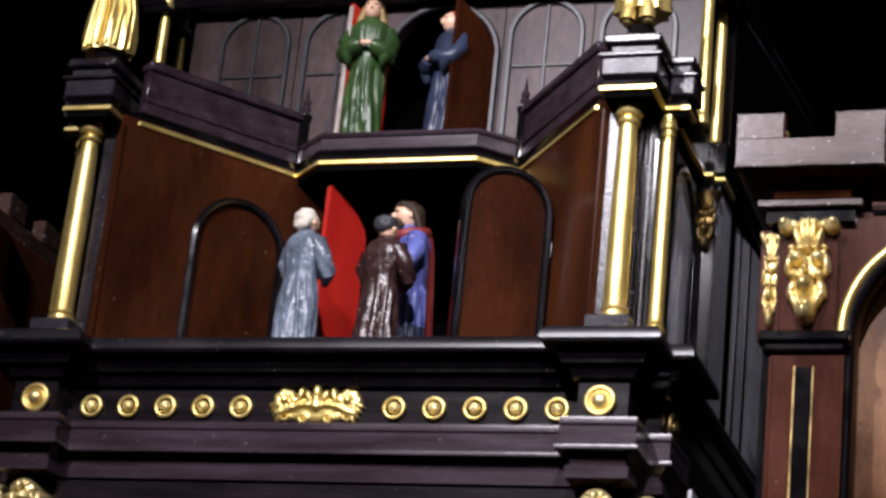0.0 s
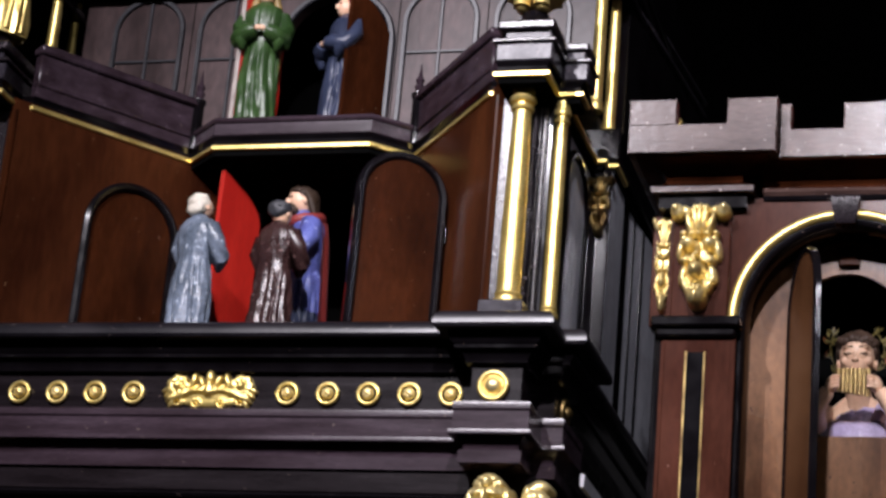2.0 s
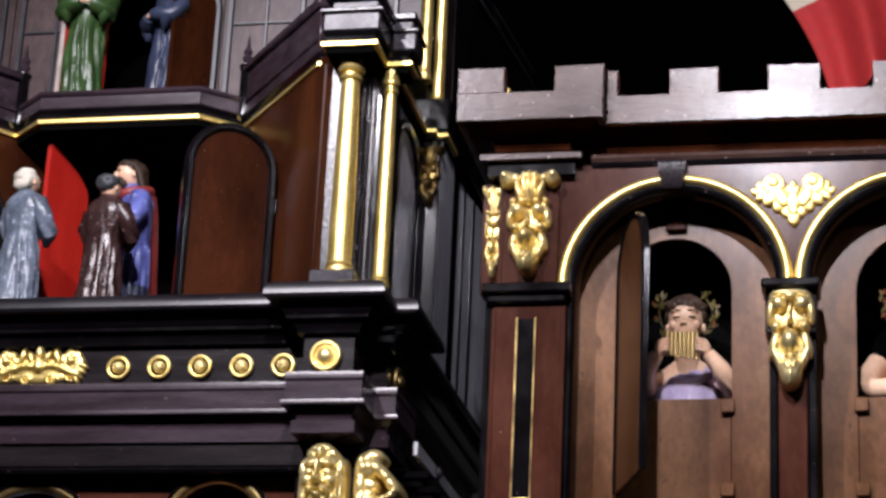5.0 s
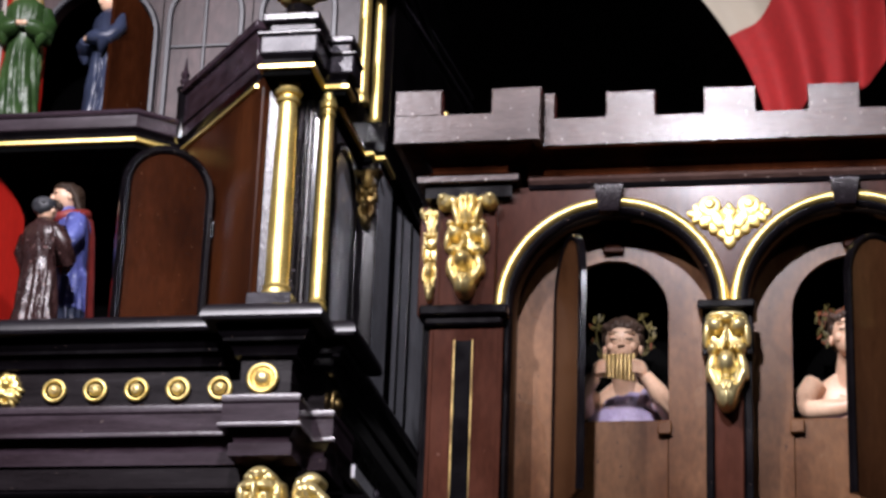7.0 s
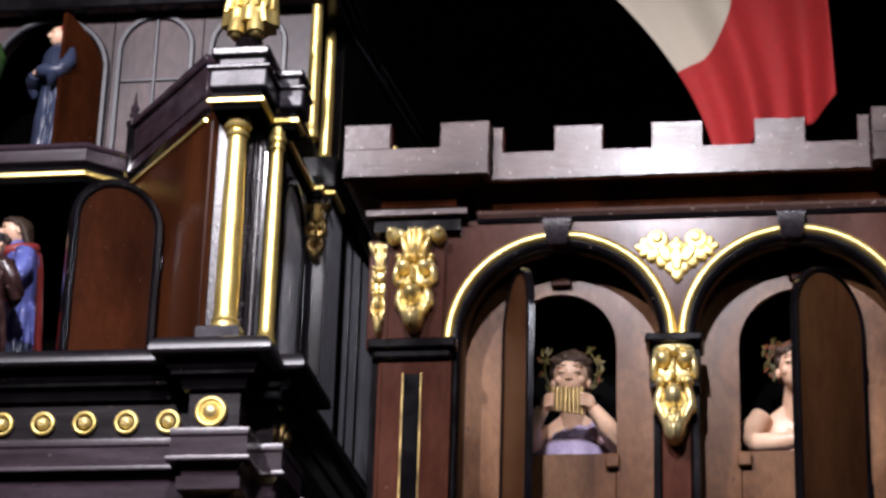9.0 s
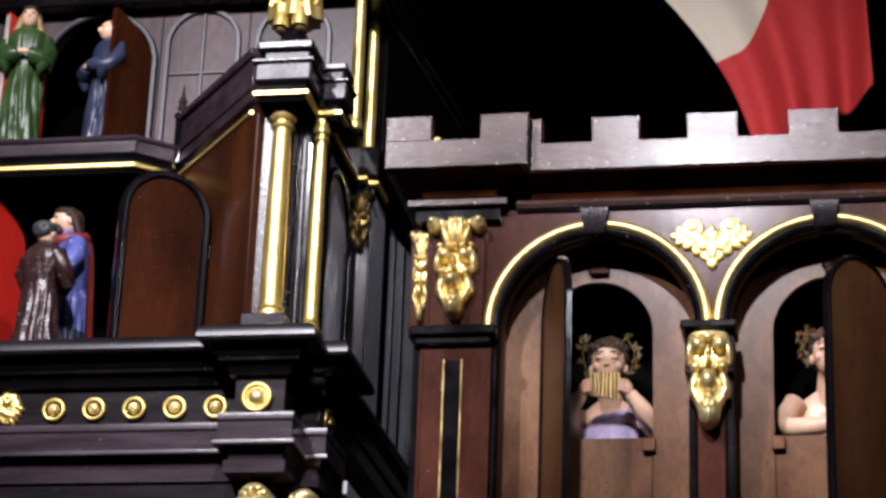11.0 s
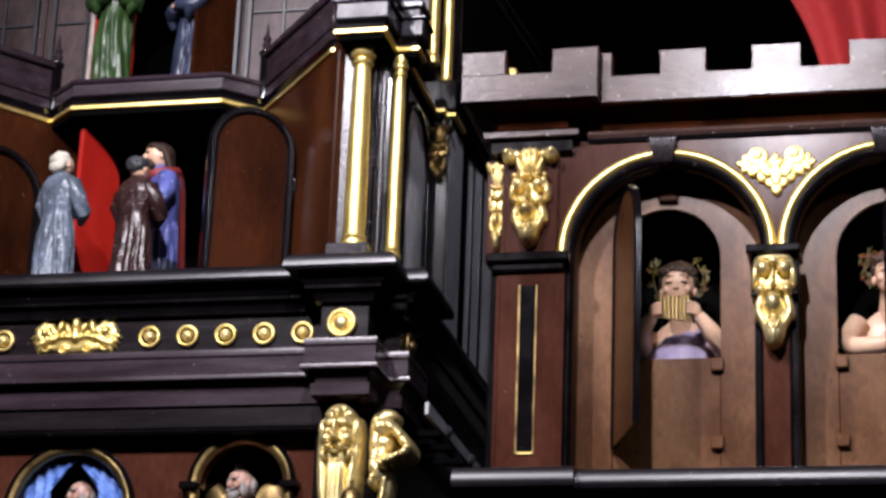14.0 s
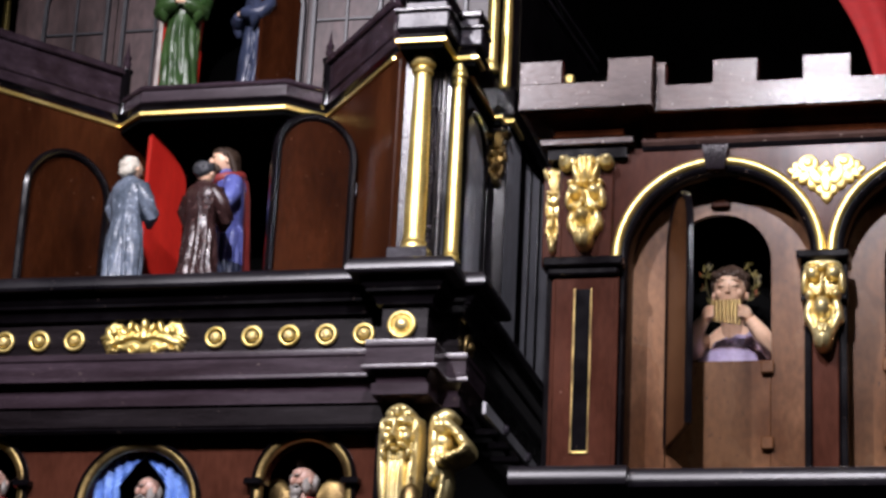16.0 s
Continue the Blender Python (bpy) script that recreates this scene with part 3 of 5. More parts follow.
# the gilded ornament in the middle of the frieze
g, YF, ZO = Relief(), 0.048, 0.006
for s in (-1, 1):
    for k in range(7):
        a = math.pi * 2 * k / 7
        g.blob((s * 0.056 + 0.013 * math.cos(a), YF - 0.004, ZO + 2.646 + 0.012 * math.sin(a)), (0.0095, 0.006, 0.0095))
    g.blob((s * 0.056, YF - 0.010, ZO + 2.646), (0.008, 0.008, 0.008))
    for k in range(4):
        g.blob((s * (0.073 - k * 0.003), YF - 0.003, ZO + 2.640 - 0.007 * k), (0.013, 0.006, 0.0048), (0, s * (20 + 14 * k), 0))
    g.blob((s * 0.014, YF - 0.004, ZO + 2.652), (0.0055, 0.008, 0.014), (0, s * 22, 0))
    g.blob((s * 0.030, YF - 0.003, ZO + 2.655), (0.006, 0.007, 0.015), (0, s * -14, 0))
    g.blob((s * 0.040, YF - 0.003, ZO + 2.648), (0.005, 0.006, 0.012), (0, s * 18, 0))
    for k in range(8):
        g.blob((s * (0.004 + 0.009 * k), YF - 0.005, ZO + 2.632 + 0.007 * math.sin(k * 0.62 + 0.4)), (0.0075, 0.006, 0.0055), (0, s * (-20 + 8 * k), 0))
    for k in range(9):
        a = math.pi * 2 * k / 9
        g.blob((s * 0.022 + 0.0075 * math.cos(a), YF - 0.002, ZO + 2.617 + 0.0065 * math.sin(a)), (0.0034, 0.004, 0.0034))
        g.blob((s * 0.056 + 0.0085 * math.cos(a), YF - 0.002, ZO + 2.620 + 0.006 * math.sin(a)), (0.0034, 0.004, 0.0034))
    g.blob((s * 0.022, YF - 0.004, ZO + 2.617), (0.0032, 0.004, 0.0032))
g.blob((0, YF, ZO + 2.638), (0.074, 0.005, 0.015))
g.blob((0, YF, ZO + 2.622), (0.058, 0.004, 0.011))
g.blob((0, YF - 0.006, ZO + 2.660), (0.007, 0.008, 0.013))
g.blob((0, YF - 0.006, ZO + 2.640), (0.009, 0.008, 0.012))
part("scroll_ornament", g.mesh(YF + 0.003, 0.0011), GOLD, case, "gilded carved ornament of flowers and scrolls", sharp=70)

# ---- lower tier: panel wall with round niches ----
tier = thing("lower_tier", (0, 0.4, 0.0), "dark mahogany lower case with gilt-edged round niches", "clock case")
holes = [(-0.31, 2.20, 2.381, 0.0755), (0.0, 2.20, 2.342, 0.100), (0.31, 2.20, 2.381, 0.0755)]
part("niche_wall", Mesh().wall(-0.46, 0.46, 2.0, 2.474, holes, 0.0, 0.03, front(0.085)), REDWOOD, tier)
for cx, zb, zs, r in holes:
    part("niche_trim", Mesh().arch(cx, zb, zs, r + 0.004, [(0.010, 0.0), (0.010, -0.010), (0.013, -0.013), (0.016, -0.010), (0.018, -0.004), (0.018, 0.0)], front(0.085)), EBONY, tier, "black arched moulding")
    part("niche_rim", Mesh().arch(cx, zb, zs, r, [(0.0, 0.006), (0.0, -0.003), (0.002, -0.007), (0.006, -0.0095), (0.011, -0.0105), (0.0135, -0.009), (0.0135, 0.0)], front(0.085)), DARKGOLD, tier, "tarnished gilt rim")
    # The middle lining is blackened to stand for the niche's unlit depth.
    part("niche_lining", Mesh().leaf(cx, zb, zs, r + 0.01, 0.10, 0.105, front(0.085)), DOORWOOD if cx else BLACK, tier)
    if cx:
        for s in (-1, 1):
            part("impost", Mesh().box(cx + s * (r + 0.014) - 0.016, cx + s * (r + 0.014) + 0.016, 0.062, 0.087, 2.374, 2.386), EBONY, tier)
part("body", Mesh().box(-0.54, 0.54, 0.20, 1.02, 0.0, 2.720, 0.003), EBONY, tier)
part("plinth_front", Mesh().box(-0.53, 0.53, 0.09, 0.20, 0.0, 2.0, 0.003), EBONY, tier)
for s in (-1, 1):
    part("corner_post", Mesh().box(s * 0.445, s * 0.56, 0.055, 0.20, 0.0, 2.512, 0.002), EBONY, tier)
    part("steel_strap", Mesh().box(s * 0.634, s * 0.641, 0.055, 0.50, 2.493, 2.515, 0.001), PALESTEEL, tier, "pale metal strap")
    for k in range(3):
        part("strap_bracket", Mesh().box(s * 0.535, s * 0.635, 0.20 + 0.10 * k, 0.22 + 0.10 * k, 2.494, 2.506), EBONY, tier)
        part("knob", Mesh().blob((s * 0.644, 0.206 + 0.199 * k, 2.503), (0.007, 0.009, 0.010)), PEWTER, tier, "small dark metal knob")

# curtains and busts in the niches
g = Mesh()
for s in (-1, 1):
    rows = []
    for i in range(33):
        u = i / 32
        row = []
        for j in range(17):
            v = j / 16
            inner = 0.001 + 0.044 * min(1.0, max(0.0, v - 0.06) / 0.24) + 0.002 * math.sin(v * 9)
            row.append((s * (inner + (0.106 - inner) * u), 0.104 + (0.004 + 0.004 * v) * math.sin((inner + (0.106 - inner) * u) * 330 + v * 1.5) + 0.006 * u, 2.447 - 0.212 * v - 0.012 * math.sin(u * 3)))
        rows.append(row)
    g.grid(rows)
ob = solo("niche_curtain", g, CURTAIN, "parted bright blue curtain in the round niche", "curtain", base=(0, 0.104, 2.2))
sol = ob.modifiers.new("thickness", "SOLIDIFY")
sol.thickness = 0.002


def bust(x, y, z, head, hair, robe, label, beard=True, discs=False, turned=0):
    """A small carved head and shoulders; the head is turned on its neck."""
    g = Mesh()
    c, n = math.cos(radians(turned)), math.sin(radians(turned))

    def lump(px, py, pz, size, mat, lean=0, rough=0.0):
        g.blob((px * c - py * n, px * n + py * c, pz), size, (lean, 0, turned), mat=mat, seg=16, rings=12, rough=rough)

    lump(0, 0.001, 0.062, (0.0165, 0.0195, 0.0225), 0)
    lump(0, -0.012, 0.069, (0.0125, 0.0075, 0.009), 0)
    lump(0, -0.0195, 0.0575, (0.0030, 0.0055, 0.0065), 0, -18)
    lump(0, 0.0125, 0.058, (0.0172, 0.0120, 0.0185), 1, rough=0.25)
    for s in (-1, 1):
        lump(s * 0.0165, 0.002, 0.058, (0.003, 0.0045, 0.0065), 0)
        lump(s * 0.0068, -0.0180, 0.0655, (0.0055, 0.0030, 0.0020), 1)
        lump(s * 0.0085, -0.0135, 0.0545, (0.0055, 0.0050, 0.0050), 0)
        lump(s * 0.0145, -0.003, 0.050, (0.0045, 0.008, 0.012), 1, rough=0.3)
        lump(s * 0.006, -0.0185, 0.0485, (0.0065, 0.0035, 0.0025), 1, rough=0.3)
    if discs:
        lump(0, -0.008, 0.085, (0.005, 0.007, 0.006), 1, rough=0.3)
    if beard:
        lump(0, -0.014, 0.040, (0.0115, 0.0085, 0.011), 1, rough=0.3)
        lump(0, -0.015, 0.029, (0.0085, 0.0070, 0.013), 1, rough=0.3)
    g.tube([(0, 0, 0.03), (0, 0, 0.05)], [0.011, 0.010], mat=0)
    g.blob((0, 0.004, 0.0), (0.046, 0.026, 0.036), mat=2, rough=0.15)
    if discs:
        for s in (-1, 1):
            m = pose(s * 0.043, 0.012, 0.034, 90, s * 14, 0) @ Matrix.Diagonal((0.9, 1.25, 1, 1))
            g.lathe([(0.001, 0.006), (0.017, 0.005), (0.024, 0.003), (0.0265, 0.004), (0.027, -0.002), (0.001, -0.004)], 24, m, 3)
    ob = solo("painted_bust", g, [head, hair, robe, DARKGOLD], label, "bust", sharp=60)
    ob.matrix_world = pose(x, y, z) @ Matrix.Scale(1.15, 4)
    return ob


bust(-0.002, 0.146, 2.313, PALESKIN, GREYBEARD, NAVYROBE, "pale grey-haired bust before the blue curtain", turned=-48)
bust(0.294, 0.135, 2.327, PALESKIN, GREYBEARD, REDROBE, "pale bearded bust in a red robe between two tarnished discs", discs=True, turned=-42)
bust(-0.300, 0.135, 2.330, PALESKIN, GREYBEARD, REDROBE, "pale bearded bust in the other small niche", discs=False)
for x, y in ((-0.005, 0.150), (0.292, 0.135), (-0.300, 0.135)):
    solo("niche_shelf", Mesh().box(x - 0.065, x + 0.065, 0.116, 0.19, 2.26, 2.298), EBONY, "black shelf inside a round niche", "shelf", base=(x, y, 2.26))


def strand(g, pts, wide, deep):
    """A lock or limb: long rounded forms that overlap along a line."""
    for (x0, y0, z0), (x1, y1, z1) in zip(pts, pts[1:]):
        lean = math.degrees(math.atan2(x1 - x0, z1 - z0))
        g.blob(((x0 + x1) / 2, (y0 + y1) / 2, (z0 + z1) / 2), (wide, deep, math.hypot(x1 - x0, z1 - z0) * 0.66 + 0.003), (0, lean, 0))


def term(s):
    """A gilded bearded term on the front of the corner post, with a reaching half figure beside it."""
    g = Relief()
    x, y = s * 0.499, 0.030

    def put(u, d, z, su, sd, sz, turn=0):
        g.blob((x + u * 0.93, y - d, z), (su * 0.93, sd, sz), (0, turn, 0))

    put(0, 0.000, 2.442, 0.036, 0.040, 0.050)
    put(0, 0.004, 2.470, 0.030, 0.026, 0.020)
    put(0, 0.030, 2.484, 0.010, 0.012, 0.009)
    put(0, 0.012, 2.492, 0.020, 0.020, 0.010)
    for q in (-1, 1):
        put(q * 0.017, 0.012, 2.486, 0.012, 0.016, 0.008, q * 30)
        put(q * 0.030, 0.004, 2.468, 0.008, 0.016, 0.020, q * -22)
        put(q * 0.014, 0.037, 2.4635, 0.0135, 0.009, 0.0046, q * 10)
        put(q * 0.017, 0.032, 2.4505, 0.0088, 0.010, 0.0058)
        put(q * 0.021, 0.026, 2.4380, 0.0105, 0.015, 0.0100, q * 20)
        put(q * 0.006, 0.043, 2.4330, 0.0050, 0.010, 0.0042)
        put(q * 0.012, 0.037, 2.4225, 0.0125, 0.010, 0.0042, q * 26)
        put(q * 0.024, 0.030, 2.4095, 0.0050, 0.010, 0.0100, q * 14)
        strand(g, [(x + q * 0.032, y - 0.004, 2.462), (x + q * 0.029, y - 0.006, 2.345)], 0.0080, 0.018)
        strand(g, [(x + q * 0.026, y - 0.016, 2.418), (x + q * 0.020, y - 0.012, 2.29)], 0.0070, 0.014)
    put(0, 0.042, 2.4520, 0.0056, 0.013, 0.0200)
    put(0, 0.047, 2.4370, 0.0080, 0.013, 0.0070)
    put(0, 0.038, 2.4140, 0.0095, 0.009, 0.0030)
    for k in range(5):
        q = (k - 2) / 2
        strand(g, [(x + q * 0.012, y - 0.030 + abs(q) * 0.006, 2.412), (x + q * 0.010, y - 0.020, 2.27)], 0.0058, 0.013)
    put(0, 0.004, 2.36, 0.033, 0.022, 0.080)
    put(0, -0.004, 2.20, 0.026, 0.020, 0.16)
    me = g.mesh(y + 0.024, 0.0011, 6.0)
    solo("gilded_term", me, LEAFGOLD, "gilded bearded term figure under the corner pedestal", "statue", "corner figures", base=(x, y, 2.1), sharp=80)
    g = Relief()
    x, y = s * 0.547, 0.060
    w = s * 0.95
    # back and flank, shoulder, bent arm with its elbow out, hip and tapering leg
    for u, d, z, su, sd, sz, a in ((0.012, 0.000, 2.470, 0.016, 0.026, 0.026, 0), (0.026, 0.004, 2.488, 0.020, 0.020, 0.014, 0), (0.008, 0.012, 2.440, 0.011, 0.022, 0.055, 0),
                                   (0.028, 0.016, 2.466, 0.020, 0.026, 0.017, 20), (0.024, 0.010, 2.440, 0.020, 0.022, 0.020, 0), (0.022, 0.014, 2.418, 0.019, 0.020, 0.013, -10),
                                   (0.014, 0.018, 2.395, 0.015, 0.022, 0.024, -12), (0.009, 0.026, 2.372, 0.008, 0.018, 0.013, 0), (0.022, 0.006, 2.385, 0.015, 0.020, 0.030, 16),
                                   (0.024, 0.002, 2.345, 0.012, 0.020, 0.045, 14), (0.016, 0.000, 2.290, 0.012, 0.018, 0.060, 8), (0.012, 0.000, 2.190, 0.011, 0.018, 0.100, 0)):
        g.blob((x + w * u, y - d, z), (su, sd, sz), (0, w * a, 0))
    strand(g, [(x + w * 0.034, y - 0.022, 2.470), (x + w * 0.056, y - 0.024, 2.450), (x + w * 0.073, y - 0.020, 2.428)], 0.0105, 0.022)
    strand(g, [(x + w * 0.074, y - 0.024, 2.426), (x + w * 0.056, y - 0.032, 2.412), (x + w * 0.034, y - 0.036, 2.404)], 0.0088, 0.022)
    g.blob((x + w * 0.030, y - 0.036, 2.400), (0.012, 0.016, 0.009))
    strand(g, [(x + w * 0.030, y - 0.014, 2.385), (x + w * 0.014, y - 0.012, 2.24)], 0.0050, 0.016)
    me = g.mesh(y + 0.024, 0.0011, 6.0)
    solo("gilded_half_figure", me, LEAFGOLD, "gilded muscular half figure with a bent arm", "statue", "corner figures", base=(x, y, 2.1), sharp=80)
    g = Mesh().lathe([(0.001, 0.062), (0.004, 0.060), (0.003, 0.050), (0.010, 0.046), (0.017, 0.036), (0.019, 0.018), (0.021, 0.0), (0.001, 0.0)], 20, pose(s * 0.536, -0.030, 2.300))
    solo("small_bell", g, DARKGOLD, "small tarnished brass bell before the corner figures", "bell", base=(s * 0.536, -0.03, 2.300))
    solo("bell_bracket", Mesh().box(s * 0.515, s * 0.557, -0.05, 0.06, 2.288, 2.300), EBONY, "black bracket that carries a small bell", "bracket", base=(s * 0.536, 0.0, 2.288))


for s in (-1, 1):
    term(s)

# ---- stage of the tower: floor, recess walls, columns ----
stage = thing("stage_recess", (0, 0.3, 2.74), "mahogany stage recess with angled walls and black arched borders", "stage")
part("stage_floor", Mesh().box(-0.52, 0.52, 0.02, 0.80, 2.720, 2.7475), DARKMOULD, stage)
LW, RW = along((-0.452, 0.058), (-0.148, 0.438)), along((0.148, 0.438), (0.452, 0.058))
WL = math.hypot(0.304, 0.380)
U0, UR, ZS = 0.268, 0.083, 3.012  # closed door: distance along the wall, half width, springing
part("recess_wall", Mesh().wall(0, WL, 2.7475, 3.20, [(U0, 2.7475, ZS, UR)], 0.0, 0.02, LW), MAHOGANY, stage)
part("recess_wall", Mesh().wall(0, WL, 2.7475, 3.20, [(WL - U0, 2.7475, ZS, UR)], 0.0, 0.02, RW), MAHOGANY, stage)
BORDER = [(0.0, 0.004), (0.0, -0.006), (0.004, -0.011), (0.010, -0.011), (0.016, -0.006), (0.016, 0.004)]
part("doorway_border", Mesh().arch(U0, 2.7475, ZS, UR, BORDER, LW), EBONY, stage, "black arched border")
# Black sheets hold the darkness behind the stage openings in their colour.
for q, (a, w) in enumerate(((-1, LW), (1, RW))):
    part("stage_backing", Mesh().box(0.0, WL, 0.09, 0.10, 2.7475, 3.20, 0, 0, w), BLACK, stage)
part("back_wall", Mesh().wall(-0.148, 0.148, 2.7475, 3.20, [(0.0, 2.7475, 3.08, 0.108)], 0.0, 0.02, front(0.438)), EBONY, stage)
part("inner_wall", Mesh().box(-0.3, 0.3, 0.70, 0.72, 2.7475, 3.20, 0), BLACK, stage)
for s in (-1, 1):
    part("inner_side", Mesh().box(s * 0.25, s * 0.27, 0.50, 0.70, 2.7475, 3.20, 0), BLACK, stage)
    part("front_stile", Mesh().box(s * 0.4585, s * 0.482, 0.062, 0.098, 2.7475, 3.18), WORNLACQUER, stage)
    part("front_stile", Mesh().box(s * 0.444, s * 0.4575, 0.062, 0.085, 2.7475, 3.18), DOORWOOD, stage)
    # Side wall and panel get their sheen from the pale colour.
    part("side_wall", Mesh().box(s * 0.515, s * 0.540, 0.166, 0.404, 2.7475, 3.18), LINK, stage, "satin side wall with a painted blue-grey sheen")
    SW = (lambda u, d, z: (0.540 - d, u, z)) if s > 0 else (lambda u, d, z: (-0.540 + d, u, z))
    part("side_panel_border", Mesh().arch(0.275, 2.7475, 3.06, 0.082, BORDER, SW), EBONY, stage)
    part("side_panel", Mesh().leaf(0.275, 2.7475, 3.06, 0.079, -0.004, 0.004, SW), LINK, stage, "lacquered arched side panel, its sheen painted blue-grey")
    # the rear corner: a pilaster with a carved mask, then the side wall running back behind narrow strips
    # Sheen is in the pale flanks' colour; a black plate covers the front.
    part("rear_pilaster", Mesh().box(s * 0.530, s * 0.580, 0.405, 0.53, 2.7535, 3.18), LINK, stage, "satin pilaster with a painted blue-grey sheen")
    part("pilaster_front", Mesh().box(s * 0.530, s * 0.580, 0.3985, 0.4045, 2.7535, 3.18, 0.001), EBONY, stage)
    RV = along((0.574, 0.531), (0.600, 1.02)) if s > 0 else along((-0.600, 1.02), (-0.574, 0.531))
    rl = math.hypot(0.026, 0.489)
    part("rear_wall", Mesh().box(0, rl, 0.0, 0.04, 2.7475, 3.18, 0.001, 0, RV), LINK, stage, "satin wall running back, its sheen painted blue-grey")
    # The first strip is the pilaster's cast shadow in black; the others are strips.
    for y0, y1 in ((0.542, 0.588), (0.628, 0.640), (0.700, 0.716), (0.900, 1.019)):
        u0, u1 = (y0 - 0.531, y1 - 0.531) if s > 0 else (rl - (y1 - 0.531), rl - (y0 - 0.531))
        part("strip_and_shadow", Mesh().box(u0, u1, -0.0020, -0.0004, 2.7535, 3.18, 0.0005, 0, RV), EBONY, stage)
    # Darker brass than the other masks: its shade is put into the colour.
    acanthus_mask("side_mask", s * 0.562, 0.3975, 3.045, 3.165, 0.024, stage, gilding=DARKGOLD)


def column(x, y, z0, z1, r, label, group, plinth=True, zp=None):
    col = thing("gilded_column", (x, y, z0), label, "column", group)
    h = z1 - z0
    prof = [(r * 1.02, 0.022), (r * 1.04, h * 0.15), (r * 1.03, h * 0.35), (r * 0.95, h * 0.6), (r * 0.84, h * 0.85), (r * 0.80, h - 0.034), (r * 0.86, h - 0.031)]
    part("shaft", Mesh().lathe(prof, 24, pose(x, y, z0)), GOLD, col, sharp=60)
    part("base", Mesh().lathe([(r * 1.25, 0.0), (r * 1.35, 0.004), (r * 1.3, 0.010), (r * 1.1, 0.012), (r * 1.1, 0.015), (r * 1.22, 0.018), (r * 1.1, 0.022), (r * 0.9, 0.022)], 24, pose(x, y, z0)), GOLD, col)
    capital = [(0.80, 0.040), (1.02, 0.039), (1.08, 0.036), (1.02, 0.033), (0.84, 0.032), (0.86, 0.027), (1.12, 0.025), (1.24, 0.020), (1.12, 0.014), (0.92, 0.012), (0.96, 0.006), (1.02, 0.003), (1.02, 0.0)]
    part("capital", Mesh().lathe([(r * k, h - d) for k, d in capital], 24, pose(x, y, z0)), GOLD, col)
    if zp:
        part("plinth", Mesh().box(x - 0.040, x + 0.034, y - 0.036, y + 0.006, zp, z0), PEWTER, col, "dark lacquered plinth")
    return col


for s in (-1, 1):
    column(0.494 if s > 0 else -0.506, 0.055, 2.794, 3.181, 0.0190, "tall gilded column on the ledge beside the stage", "stage columns", zp=2.7535)
    column(s * 0.550, 0.112, 2.790, 3.181, 0.0125, "slender gilded column set back on the tower's side", "side columns")
    # fluted black pilaster behind the columns
    pil = thing("fluted_pilaster", (s * 0.5, 0.1, 2.77), "glossy black fluted pilaster behind a gilded column", "pilaster", "stage pilasters")
    part("shaft", Mesh().box(s * 0.462, s * 0.5385, 0.100, 0.166, 2.7535, 3.181), EBONY, pil)
    for x0, x1 in ((0.4835, 0.5005), (0.5035, 0.5145), (0.5175, 0.5215), (0.5245, 0.5300)):
        part("flute_rib", Mesh().box(s * x0, s * x1, 0.088, 0.0995, 2.760, 3.165, 0.003), WORNLACQUER, pil)
    part("return_shaft", Mesh().box(s * 0.539, s * 0.556, 0.132, 0.165, 2.7535, 3.181), EBONY, pil)
    part("foot", Mesh().box(s * 0.522, s * 0.566, 0.085, 0.131, 2.7535, 2.790), PEWTER, pil)

# ---- upper entablature ----
upper = thing("upper_entablature", (0, 0.2, 3.18), "black upper cornice with a gilded edge stepping round the stage", "entablature")
part("gilded_edge", Mesh().sweep(HIGH[1:-1], [(-0.02, 3.186), (0.002, 3.186), (0.005, 3.188), (0.005, 3.194), (0.002, 3.197), (-0.02, 3.197)]), GOLD, upper, "gilded edge moulding")
part("cornice", Mesh().sweep(HIGH, [(-0.025, 3.197), (0.000, 3.197), (-0.001, 3.206), (0.004, 3.214), (-0.025, 3.214)]), EBONY, upper)
# Black without gloss, so the underside's shade lies in the colour.
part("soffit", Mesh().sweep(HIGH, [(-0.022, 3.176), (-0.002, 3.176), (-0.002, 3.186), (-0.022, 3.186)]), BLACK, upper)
part("platform", Mesh().box(-0.53, 0.53, 0.36, 0.80, 3.186, 3.214), EBONY, upper)
part("bay_floor", Mesh().box(-0.145, 0.145, 0.30, 0.37, 3.186, 3.214), EBONY, upper)
